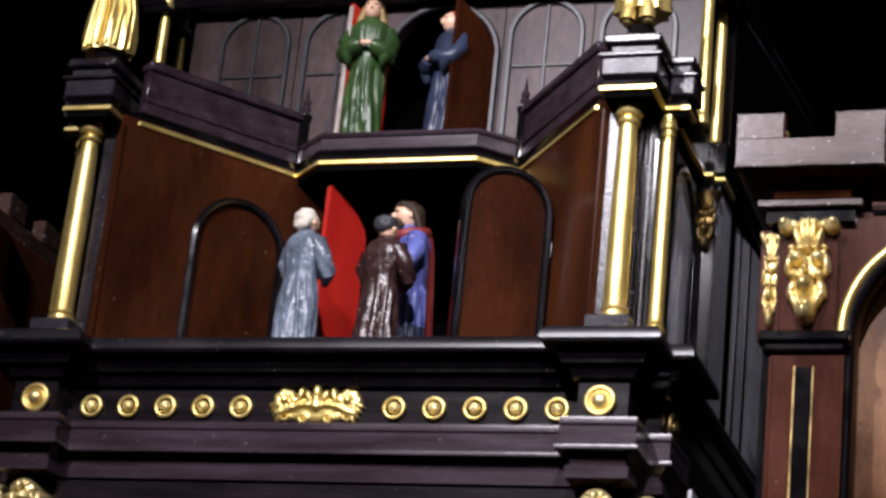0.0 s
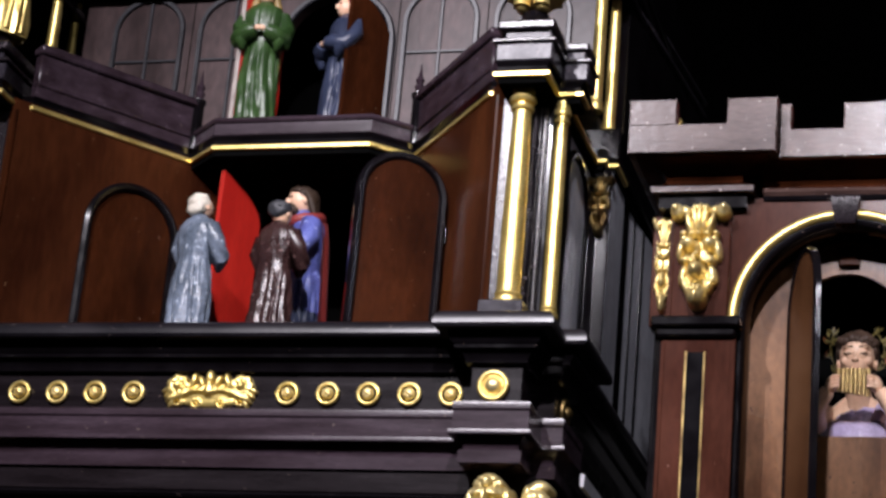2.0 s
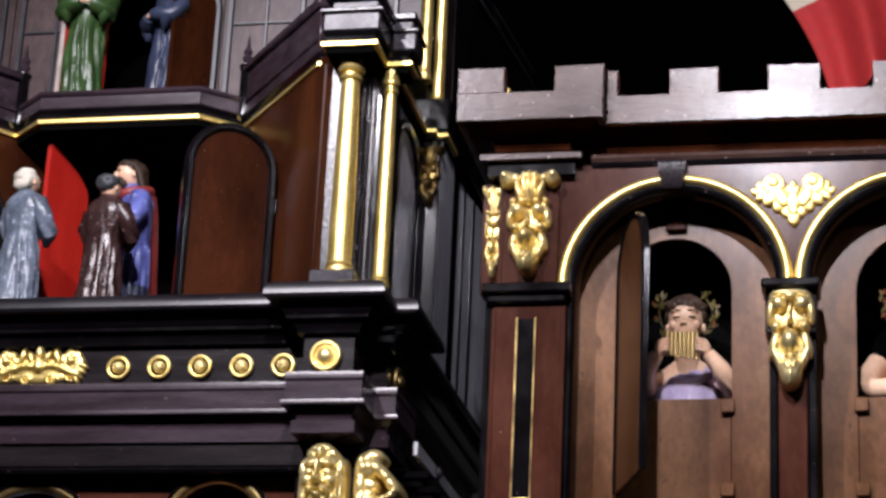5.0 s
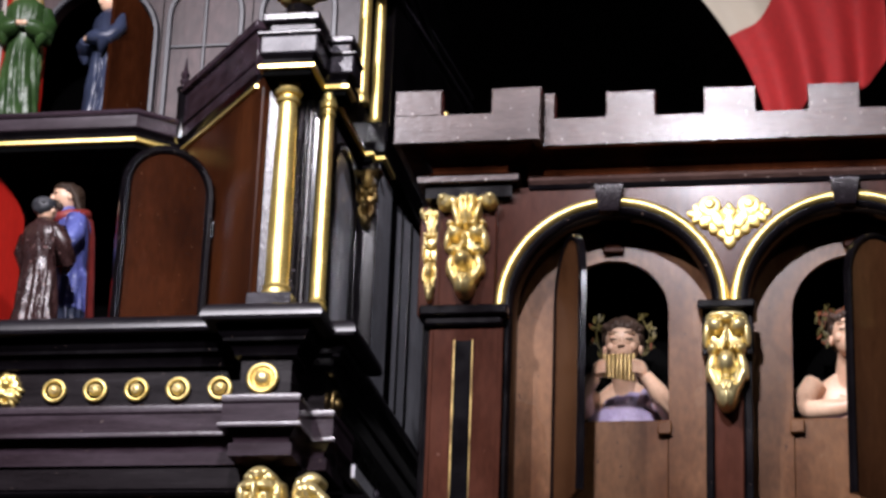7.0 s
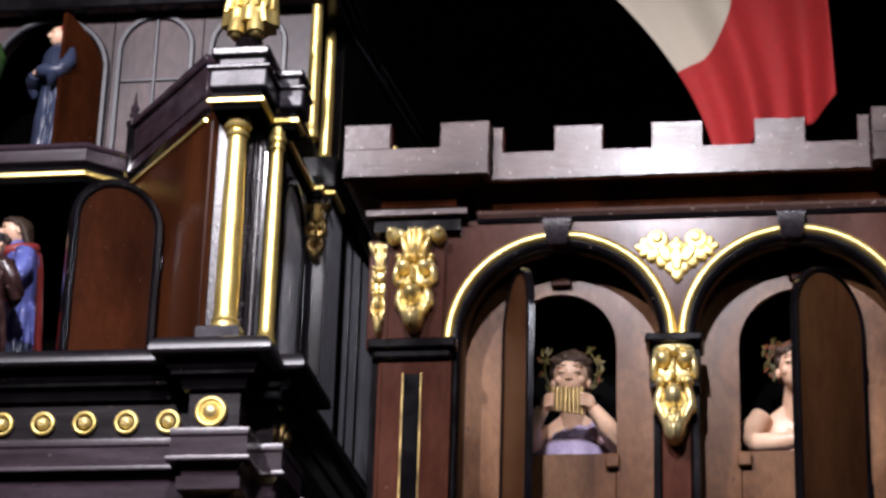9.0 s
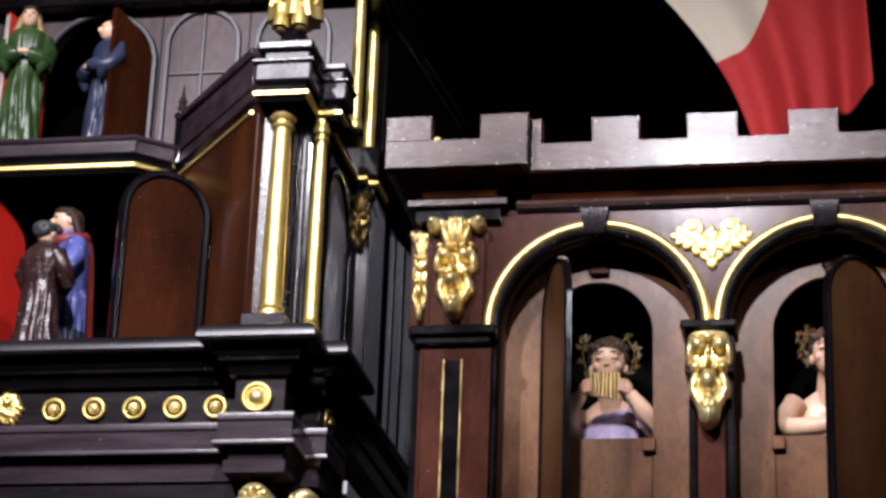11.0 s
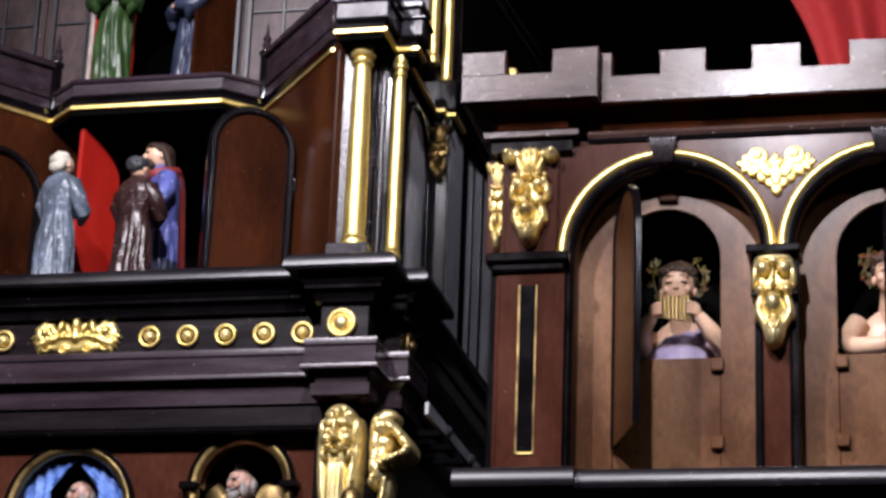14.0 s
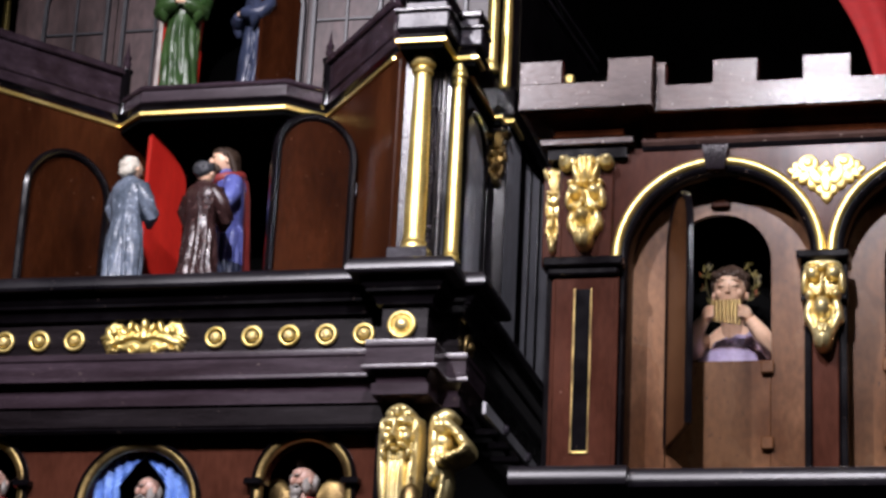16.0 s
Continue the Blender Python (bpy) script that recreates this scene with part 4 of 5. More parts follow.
for s in (-1, 1):
    part("side_floor", Mesh().box(s * 0.46, s * 0.53, 0.03, 0.37, 3.186, 3.214), EBONY, upper)
    w = along((-0.428, 0.088), (-0.22, 0.348)) if s < 0 else along((0.22, 0.348), (0.428, 0.088))
    L = math.hypot(0.208, 0.26)
    part("rail_board", Mesh().box(0.0, L, -0.004, 0.020, 3.214, 3.300, 0.002, 0, w), DARKMOULD, upper)
    part("rail_bead", Mesh().box(0.0, L, -0.008, 0.022, 3.236, 3.243, 0.003, 0, w), DARKMOULD, upper)
    part("rail_cap", Mesh().box(-0.004, L + 0.004, -0.012, 0.026, 3.300, 3.318, 0.004, 0, w), DARKMOULD, upper)
    # stacked blocks over the corner columns
    part("block", Mesh().box(s * 0.452, s * 0.550, 0.006, 0.12, 3.214, 3.247, 0.003), PEWTER, upper)
    part("block_cap", Mesh().box(s * 0.446, s * 0.556, 0.0, 0.12, 3.247, 3.254, 0.002), WORNLACQUER, upper)
    part("upper_block", Mesh().box(s * 0.464, s * 0.545, 0.014, 0.12, 3.254, 3.272, 0.003), PEWTER, upper)
    part("top_slab", Mesh().box(s * 0.452, s * 0.552, 0.004, 0.12, 3.272, 3.290, 0.004), WORNLACQUER, upper)
    part("side_block", Mesh().box(s * 0.552, s * 0.594, 0.092, 0.16, 3.214, 3.247, 0.003), PEWTER, upper)
    part("side_block_cap", Mesh().box(s * 0.550, s * 0.598, 0.088, 0.16, 3.247, 3.254, 0.002), WORNLACQUER, upper)
    part("side_upper_block", Mesh().box(s * 0.552, s * 0.586, 0.098, 0.16, 3.254, 3.272, 0.003), PEWTER, upper)
    part("side_top_slab", Mesh().box(s * 0.550, s * 0.592, 0.092, 0.16, 3.272, 3.286, 0.003), WORNLACQUER, upper)
    part("side_rail", Mesh().box(s * 0.530, s * 0.556, 0.16, 0.42, 3.199, 3.275, 0.003), EBONY, upper)
    part("rear_block", Mesh().box(s * 0.515, s * 0.592, 0.40, 1.02, 3.199, 3.262, 0.003), EBONY, upper)
    # pedestal dish for the crowning statues
    part("statue_base", Mesh().lathe([(0.040, 0.0), (0.042, 0.006), (0.034, 0.012), (0.026, 0.020), (0.024, 0.032), (0.001, 0.032)], 24, pose(s * 0.503, 0.06, 3.290)), EBONY, upper)
    fin = thing("turned_finial", (s * 0.218, 0.345, 3.214), "small dark turned wooden finial on the bay corner", "finial", "bay finials")
    part("post", Mesh().lathe([(0.011, 0.0), (0.011, 0.092), (0.014, 0.096), (0.014, 0.102), (0.006, 0.106)], 16, pose(s * 0.218, 0.345, 3.214)), EBONY, fin)
    part("spire", Mesh().lathe([(0.006, 0.106), (0.008, 0.112), (0.010, 0.118), (0.006, 0.123), (0.009, 0.130), (0.004, 0.140), (0.002, 0.156), (0.0004, 0.166)], 16, pose(s * 0.218, 0.345, 3.214)), DARKMOULD, fin)
bay = [(-0.212, 0.340), (-0.152, 0.286), (0.152, 0.286), (0.212, 0.340)]
part("bay_board", Mesh().sweep(bay, [(-0.02, 3.214), (0.000, 3.214), (0.003, 3.217), (0.003, 3.240), (-0.02, 3.240)]), DARKMOULD, upper)
part("bay_cap", Mesh().sweep(bay, [(-0.024, 3.240), (0.006, 3.240), (0.009, 3.244), (0.006, 3.250), (-0.024, 3.250)]), DARKMOULD, upper)
part("bay_sill", Mesh().box(-0.15, 0.15, 0.30, 0.46, 3.214, 3.246), DARKMOULD, upper)

# ---- doors of the stage ----


def stage_door(name, hinge, free, z0, zs, face, label, half=False, inner=None, far=False, edge=False, slim=False):
    """A round-headed leaf with a black rim, turned on its upright hinge; half: one leaf of a pair, highest at its free edge."""
    w = along(hinge, free)
    width = math.hypot(free[0] - hinge[0], free[1] - hinge[1])
    door = thing(name, (hinge[0], hinge[1], z0), label, "door")
    r = width / 2
    if half:
        rise = [(0.0, 0.0), (0.02, 0.14), (0.06, 0.26), (0.12, 0.37), (0.25, 0.53), (0.45, 0.71), (0.65, 0.85), (0.85, 0.95), (1.0, 1.0)]
        pts = [(width * (1 - k if far else k), zs + 0.075 * v) for k, v in rise]
        pts = pts[::-1] if far else pts
        ring = [(0, z0)] + pts + [(width, z0)]
        part("leaf", Mesh().grid([[w(u, d, z) for u, z in ring] for d in (-0.005, 0.0)], 0, closed=True), face, door)
        if edge:
            u0, u1 = (-0.003, 0.001) if far else (width - 0.001, width + 0.003)
            # A pale strip paints the highlight on the glossy leaf's edge.
            part("edge_highlight", Mesh().box(u0, u1, -0.005, 0.005, z0, zs + 0.07, 0.001, 0, w), EDGESHEEN, door, "highlight along the leaf's edge, as a pale strip")
        part("leaf_lining", Mesh().grid([[w(u, d, z) for u, z in ring] for d in (0.0, 0.005)], 0, closed=True), inner or face, door)
    else:
        part("leaf", Mesh().leaf(r, z0, zs, r - (0.007 if slim else 0.012), -0.004, 0.004, w), face, door)
        rim = [(0.006, 0.005), (0.006, -0.005), (0.009, -0.007), (0.013, -0.007), (0.016, -0.004), (0.016, 0.005)] if slim else [(0.0, 0.008), (0.0, -0.006), (0.004, -0.010), (0.011, -0.010), (0.016, -0.004), (0.016, 0.008)]
        part("rim", Mesh().arch(r, z0, zs, r - 0.016, rim, w), EBONY, door, "black rounded rim")
    for k in (0.25, 0.8):
        x, y, z = w(width + 0.002 if far else -0.002, 0.0, z0 + (zs - z0) * k)
        part("hinge", Mesh().lathe([(0.001, -0.014), (0.0055 if slim else 0.004, -0.013), (0.0055 if slim else 0.004, 0.013), (0.001, 0.014)], 10, pose(x, y, z)), EBONY, door)
    return door


stage_door("arched_door", (0.197, 0.105), (0.335, 0.196), 2.750, 3.031, DOORWOOD, "dark mahogany arched door with black rim, standing open on the stage", far=True)
part("panel", Mesh().leaf(U0, 2.7475, ZS, UR - 0.001, -0.001, 0.010, LW), DOORWOOD, thing("closed_door", (-0.29, 0.26, 2.7475), "closed mahogany arched door in the angled stage wall", "door"))
stage_door("red_door", (-0.103, 0.432), (-0.142, 0.325), 2.750, 3.090, REDPAINT, "bright red inside of a tall stage door standing open", half=True)

# ---- upper stage ----
top = thing("upper_stage", (0, 0.5, 3.21), "faded wooden upper stage wall with arched window panels", "stage")
YU = 0.45
DZ0, DZS, DR = 3.214, 3.478, 0.108
part("back_wall", Mesh().wall(-0.53, 0.53, 3.20, 3.66, [(0.006, DZ0, DZS, DR)], 0.0, 0.025, front(YU)), STAGEWOOD, top)
part("door_border", Mesh().arch(0.006, DZ0, DZS, DR, [(0.0, 0.004), (0.0, -0.006), (0.003, -0.009), (0.010, -0.009), (0.013, -0.004), (0.013, 0.004)], front(YU)), SLATE, top)
# Black back and sides paint the dark depth of the upper doorway.
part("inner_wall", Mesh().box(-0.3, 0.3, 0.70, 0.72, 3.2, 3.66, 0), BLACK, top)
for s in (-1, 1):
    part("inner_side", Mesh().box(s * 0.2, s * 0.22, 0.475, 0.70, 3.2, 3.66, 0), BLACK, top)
    for cx in (0.212, 0.394):
        r = 0.066
        part("window_border", Mesh().arch(0.004 + s * cx, 3.214, 3.520, r, [(0.0, 0.002), (0.0, -0.005), (0.002, -0.007), (0.009, -0.007), (0.011, -0.003), (0.011, 0.002)], front(YU)), SLATE, top)
        part("mullion", Mesh().box(0.004 + s * cx - 0.0035, 0.004 + s * cx + 0.0035, YU - 0.004, YU + 0.002, 3.214, 3.586), SLATE, top)
        part("transom", Mesh().box(0.004 + s * cx - r, 0.004 + s * cx + r, YU - 0.0045, YU + 0.002, 3.452, 3.458), SLATE, top)
    for x in (0.125, 0.303):
        part("board_joint", Mesh().box(0.004 + s * x, 0.006 + s * x, YU - 0.0015, YU + 0.002, 3.214, 3.62, 0.0005), BLACK, top)
    part("side_wall", Mesh().box(s * 0.505, s * 0.53, 0.475, 0.80, 3.262, 3.60), EBONY, top)
part("canopy", Mesh().box(-0.60, 0.60, 0.405, 1.10, 3.594, 3.74, 0.004), EBONY, top)
for s in (-1, 1):
    for k, (o, z) in enumerate(((0.012, 3.58), (0.004, 3.565), (-0.006, 3.55))):
        part("canopy_moulding", Mesh().box(s * (0.54 + o), s * (0.60 + o), 0.33, 1.10, z, z + 0.016, 0.004), EBONY, top)
    column(s * 0.551, 0.355, 3.275, 3.592, 0.0115, "slender gilded column of the upper stage", "upper columns")
    column(s * 0.558, 0.452, 3.262, 3.592, 0.0105, "slender gilded column further back on the upper stage", "upper columns")
for s in (-1, 1):
    # the side of the upper stage, running back with two thin mouldings
    SV = along((0.585, 0.475), (0.639, 1.02)) if s > 0 else along((-0.639, 1.02), (-0.585, 0.475))
    sl = math.hypot(0.054, 0.545)
    part("side_screen", Mesh().box(0, sl, 0.004, 0.024, 3.262, 3.594, 0.001, 0, SV), EBONY, top)
    for z in (3.560, 3.590):
        part("side_moulding", Mesh().box(0, sl, -0.006, 0.006, z - 0.005, z + 0.003, 0.002, 0, SV), PEWTER, top)
    part("gilded_boss", Mesh().box(s * 0.612, s * 0.630, 0.800, 0.818, 3.440, 3.462, 0.003), GOLD, top, "small gilded boss")
stage_door("upper_door_leaf", (-0.102, 0.446), (-0.150, 0.345), 3.2465, 3.478, REDPAINT, "red-lined leaf of the upper stage door standing open", half=True, edge=True)
stage_door("upper_door_leaf", (0.066, 0.345), (0.114, 0.446), 3.2465, 3.478, DOORWOOD, "mahogany leaf of the upper stage door standing ajar", half=True, far=True)

# ---- painted figures ----


def robed_figure(x, y, z, height, turn, robe, hair, label, mantle=None, beard=None, veil=None, hat=False, arms="folded", lean=0.0, bow=0.0, girth=1.16, gown=None):
    """A carved and painted robed figure; it looks towards -y before it is turned."""
    H = height
    g = Mesh()
    prof = [(0.0, 0.128, 0.112), (0.05, 0.126, 0.110), (0.20, 0.118, 0.102), (0.36, 0.112, 0.095), (0.50, 0.103, 0.086), (0.56, 0.095, 0.078), (0.59, 0.094, 0.077), (0.66, 0.110, 0.083), (0.74, 0.130, 0.086), (0.80, 0.124, 0.080), (0.835, 0.090, 0.064), (0.855, 0.050, 0.044), (0.875, 0.036, 0.036)]
    ks, rxs, rys = zip(*prof)
    rows, seg, seed = [], 84, x * 37 + z * 11
    for i in range(41):
        k = 0.875 * i / 40
        rx, ry = float(np.interp(k, ks, rxs)), float(np.interp(k, ks, rys))
        amp = 0.27 * max(0.0, min(1.0, (0.585 - k) / 0.12)) + 0.05
        row = []
        for j in range(seg):
            a = 2 * math.pi * j / seg
            c = Vector((math.cos(a), math.sin(a), 0))
            drift = noise.noise(Vector((c.x * 1.3, c.y * 1.3, k * 2.2 + seed)))
            fold = abs(math.sin(5.5 * a + 3.2 * drift + k * 1.2)) - 0.5 + 0.5 * noise.noise(Vector((c.x * 4, c.y * 4, k * 3.5 + seed)))
            crumple = noise.noise(Vector((c.x * 6, c.y * 6, k * 16 + seed)))
            f = 1 + amp * 0.55 * fold + 0.055 * crumple * (1 if k < 0.82 else 0)
            row.append((rx * f * c.x * H, ry * f * c.y * H, k * H))
        rows.append(row)
    if gown:
        g.grid(rows[:17], 4, closed=True)
        g.grid([[(a * 1.05, b * 1.05, c) for a, b, c in rows[15]]] + rows[16:], 0, closed=True)
    else:
        g.grid(rows, 0, closed=True)
    g.tube([(0, 0, 0.84 * H), (0, -0.004 * H, 0.90 * H)], [0.038 * H, 0.032 * H], mat=1)
    g.blob((0, -0.012 * H, 0.925 * H), (0.050 * H, 0.056 * H, 0.070 * H), mat=1, seg=18, rings=14)
    g.blob((0, -0.068 * H, 0.920 * H), (0.010 * H, 0.015 * H, 0.019 * H), mat=1)
    for q in (-1, 1):
        g.blob((q * 0.020 * H, -0.058 * H, 0.938 * H), (0.013 * H, 0.008 * H, 0.006 * H), mat=2)
        g.blob((q * 0.051 * H, -0.006 * H, 0.918 * H), (0.008 * H, 0.013 * H, 0.018 * H), mat=1)
    g.blob((0, 0.014 * H, 0.948 * H), (0.060 * H, 0.060 * H, 0.058 * H), mat=2, seg=22, rings=14, rough=0.22)
    if hair is HAIR or hair is GREYHAIR:
        g.blob((0, 0.032 * H, 0.905 * H), ((0.048 if hair is HAIR else 0.058) * H, 0.038 * H, (0.075 if hair is HAIR else 0.045) * H), mat=2, rough=0.3, seg=18, rings=12)
    if hair is HAIR:
        g.blob((0, -0.008 * H, 0.972 * H), (0.052 * H, 0.052 * H, 0.028 * H), mat=2, rough=0.25, seg=16, rings=10)
        for q in (-1, 1):
            g.tube([(q * 0.046 * H, 0.006 * H, 0.965 * H), (q * 0.056 * H, 0.022 * H, 0.915 * H), (q * 0.062 * H, 0.030 * H, 0.845 * H)], [0.014 * H, 0.020 * H, 0.015 * H], 10, mat=2)
    if hat:
        g.blob((0, 0.010 * H, 0.965 * H), (0.064 * H, 0.066 * H, 0.040 * H), mat=2, seg=18, rings=10)
    if beard:
        g.blob((0, -0.050 * H, 0.878 * H), (0.038 * H, 0.030 * H, beard * H), mat=2, rough=0.3)
        g.blob((0, -0.064 * H, 0.903 * H), (0.022 * H, 0.011 * H, 0.008 * H), mat=2)
    # sleeves and the meeting fingers
    if arms == "folded":
        for s in (-1, 1):
            g.tube([(s * 0.108 * H, 0.0, 0.785 * H), (s * 0.142 * H, -0.010 * H, 0.690 * H), (s * 0.135 * H, -0.052 * H, 0.600 * H), (s * 0.070 * H, -0.105 * H, 0.628 * H), (s * 0.030 * H, -0.118 * H, 0.640 * H)], [0.044 * H, 0.050 * H, 0.056 * H, 0.052 * H, 0.036 * H], 14)
            g.tube([(s * 0.115 * H, -0.075 * H, 0.585 * H), (s * 0.100 * H, -0.085 * H, 0.520 * H)], [0.045 * H, 0.012 * H], 12)
            g.blob((s * 0.014 * H, -0.128 * H, 0.645 * H), (0.022 * H, 0.016 * H, 0.018 * H), mat=1)
    if mantle:
        g.tube([(-0.10 * H, -0.02 * H, 0.80 * H), (-0.05 * H, -0.075 * H, 0.795 * H), (0.0, -0.088 * H, 0.775 * H), (0.05 * H, -0.075 * H, 0.795 * H), (0.10 * H, -0.02 * H, 0.80 * H), (0.06 * H, 0.055 * H, 0.83 * H), (-0.06 * H, 0.055 * H, 0.83 * H), (-0.10 * H, -0.02 * H, 0.80 * H)], [0.028 * H] * 8, 12, mat=3)
        rows = []
        for i in range(9):
            k = 0.81 - 0.78 * i / 8
            rows.append([((0.118 + 0.045 * i / 8) * H * math.cos(a) * (1 + 0.06 * math.cos(a * 11)), (0.092 + 0.05 * i / 8) * H * math.sin(a) * (1 + 0.06 * math.cos(a * 11)), k * H) for a in (math.pi * (0.18 + 0.64 * j / 24) for j in range(25))])
        g.grid(rows, 3)
    if veil:
        g.blob((0, 0.022 * H, 0.935 * H), (0.064 * H, 0.058 * H, 0.075 * H), mat=3, seg=18, rings=12)
        for s in (-1, 1):
            g.tube([(s * 0.050 * H, 0.0, 0.94 * H), (s * 0.070 * H, 0.0, 0.85 * H), (s * 0.092 * H, 0.035 * H, 0.74 * H), (s * 0.085 * H, 0.055 * H, 0.55 * H), (s * 0.080 * H, 0.065 * H, 0.30 * H)], [0.018 * H, 0.026 * H, 0.034 * H, 0.032 * H, 0.020 * H], 10, mat=3)
    g.v = [(p[0] * girth, p[1] * 1.1 - bow * max(0.0, p[2] - 0.76 * H), p[2]) for p in g.v]
    ob = solo("painted_statue", g, [robe, SKIN, hair, mantle or veil or robe, gown or robe], label, "statue", sharp=70)
    ob.matrix_world = pose(x, y, z, lean, 0, turn)
    return ob


ZF = 2.7475
robed_figure(0.040, 0.315, ZF, 0.368, -62, BLUEROBE, HAIR, "painted bearded figure in a blue robe and red mantle", mantle=REDROBE, beard=0.034, bow=0.20, gown=NAVYROBE)
robed_figure(-0.111, 0.170, ZF, 0.300, 150, GREYROBE, GREYHAIR, "painted white-haired figure in a grey-blue robe on the stage")
robed_figure(0.033, 0.190, ZF, 0.292, 155, BROWNROBE, DARKGREYHAIR, "painted grey-haired figure in a dark brown robe on the stage", hat=True)
robed_figure(0.195, 0.330, ZF, 0.300, -60, BROWNROBE, GREYHAIR, "painted figure waiting in shadow behind the open stage door")
robed_figure(-0.113, 0.365, 3.2465, 0.325, 12, GREENROBE, HAIR, "painted veiled figure in a green robe on the upper stage", veil=OCHRE, girth=0.98)
robed_figure(0.042, 0.400, 3.2465, 0.305, -48, NAVYROBE, REDROBE, "painted figure in a navy robe and red veil above", veil=REDROBE)


def gilded_statue(x, y, z, height, turn, label, feet=False):
    g, H = Mesh(), height
    rows = []
    for k, rx in ((0.0, 0.17), (0.10, 0.18), (0.25, 0.165), (0.45, 0.13), (0.6, 0.14), (0.72, 0.15), (0.80, 0.12), (0.86, 0.05)):
        if feet and k < 0.04:
            continue
        rows.append([(rx * H * math.cos(a) * (1 + 0.10 * math.cos(7 * a + 3 * k)), rx * 0.8 * H * math.sin(a) * (1 + 0.10 * math.cos(9 * a)), k * H) for a in (2 * math.pi * j / 40 for j in range(40))])
    g.grid(rows, closed=True)
    for k in range(9):
        a = math.pi * (1.0 + k / 8)
        g.tube([(0.12 * H * math.cos(a), 0.10 * H * math.sin(a), 0.5 * H), (0.15 * H * math.cos(a + 0.2), 0.125 * H * math.sin(a + 0.2), 0.3 * H), (0.165 * H * math.cos(a + 0.1), 0.14 * H * math.sin(a + 0.1), (0.2 if feet else 0.02) * H)], [0.012 * H, 0.02 * H, 0.018 * H], 8)
    if feet:
        for s in (-1, 1):
            g.tube([(s * 0.06 * H, -0.05 * H, 0.20 * H), (s * 0.062 * H, -0.09 * H, 0.10 * H), (s * 0.064 * H, -0.10 * H, 0.02 * H)], [0.055 * H, 0.052 * H, 0.055 * H], 12)
            g.blob((s * 0.066 * H, -0.06 * H, 0.02 * H), (0.045 * H, 0.07 * H, 0.025 * H))
        for k in range(8):
            a = 2 * math.pi * k / 8
            g.blob((0.13 * H * math.cos(a), 0.10 * H * math.sin(a), 0.22 * H), (0.045 * H, 0.04 * H, 0.06 * H), rough=0.2)
    g.blob((0, -0.01 * H, 0.93 * H), (0.06 * H, 0.065 * H, 0.075 * H), rough=0.1)
    for s in (-1, 1):
        g.tube([(s * 0.13 * H, 0, 0.78 * H), (s * 0.17 * H, -0.03 * H, 0.62 * H), (s * 0.06 * H, -0.13 * H, 0.58 * H)], [0.045 * H, 0.045 * H, 0.03 * H], 12)
    ob = solo("gilded_statue", g, GOLD, label, "statue", "crowning statues", sharp=70)
    ob.matrix_world = pose(x, y, z, 0, 0, turn)


gilded_statue(-0.503, 0.06, 3.322, 0.27, 10, "gilded robed statue crowning the corner pedestal")
gilded_statue(0.503, 0.06, 3.322, 0.27, -5, "gilded kilted statue crowning the corner pedestal", feet=True)

# ---- the castle wing ----
wing = thing("castle_wing", (1.23, 0.2, 2.0), "mahogany castle wing with battlements and gilded round arches", "clock wing")
X0, X1, XM = 0.689, 1.771, 1.230
SPR, AY = 2.770, 0.060
ARCHES = (1.0405, 1.414)
part("arcade_wall", Mesh().wall(0.756, 1.704, 2.39, 2.978, [(c, 2.39, SPR, 0.1625) for c in ARCHES], 0.0, 0.055, front(AY)), REDWOOD, wing)
part("body", Mesh().box(0.72, 1.74, 0.30, 0.90, 0.0, 3.03, 0.003), EBONY, wing)
part("lower_body", Mesh().box(0.70, 1.76, 0.06, 0.30, 0.0, 2.34, 0.003), EBONY, wing)
part("wing_side", Mesh().box(0.728, 0.750, 0.115, 0.30, 2.34, 3.0), EBONY, wing)
part("wing_side", Mesh().box(1.710, 1.732, 0.115, 0.30, 2.34, 3.0), EBONY, wing)
for c in ARCHES:
    part("arch_gilding", Mesh().arch(c, SPR - 0.012, SPR, 0.1705, [(0.0, 0.002), (0.0, -0.003), (0.003, -0.007), (0.0055, -0.0086), (0.008, -0.009), (0.0105, -0.0086), (0.013, -0.007), (0.016, -0.003), (0.016, 0.002)], front(AY), n=32), GOLD, wing, "gilded arch moulding")
    part("arch_reveal", Mesh().arch(c, 2.39, SPR, 0.1585, [(0.0, 0.07), (0.0, 0.004), (0.003, 0.0), (0.007, -0.002), (0.0115, -0.002), (0.0115, 0.003), (0.004, 0.006), (0.004, 0.07)], front(AY), n=32), EBONY, wing, "black arch reveal")
    part("keystone", Mesh().add([(c - 0.004 + s * w, y, z) for z, w, f in ((2.928, 0.016, 0.044), (2.933, 0.017, 0.0405), (2.970, 0.023, 0.0380), (2.975, 0.023, 0.0425)) for s, y in ((-1, 0.072), (1, 0.072), (1, f), (-1, f))], [(0, 1, 2, 3), (12, 13, 14, 15)] + [(4 * k + i, 4 * k + (i + 1) % 4, 4 * k + 4 + (i + 1) % 4, 4 * k + 4 + i) for k in range(3) for i in range(4)]), WORNLACQUER, wing, "black lacquered keystone")

# panels behind the arches with open window doorways
PY = 0.130
WINDOWS = ((1.034, 0.092), (1.420, 0.099))
for c, r in WINDOWS:
    part("panel", Mesh().wall(c - 0.172, c + 0.172, 2.39, 2.96, [(c, 2.39, 2.874 - r, r)], 0.0, 0.014, front(PY)), WALNUT, wing, "brown wooden panel")
    part("hatch", Mesh().box(c - r + 0.001, c + r - 0.001, PY + 0.002, PY + 0.012, 2.392, 2.603, 0.001), WALNUT, wing, "brown lower hatch board")
    s = 1 if c < 1.2 else -1
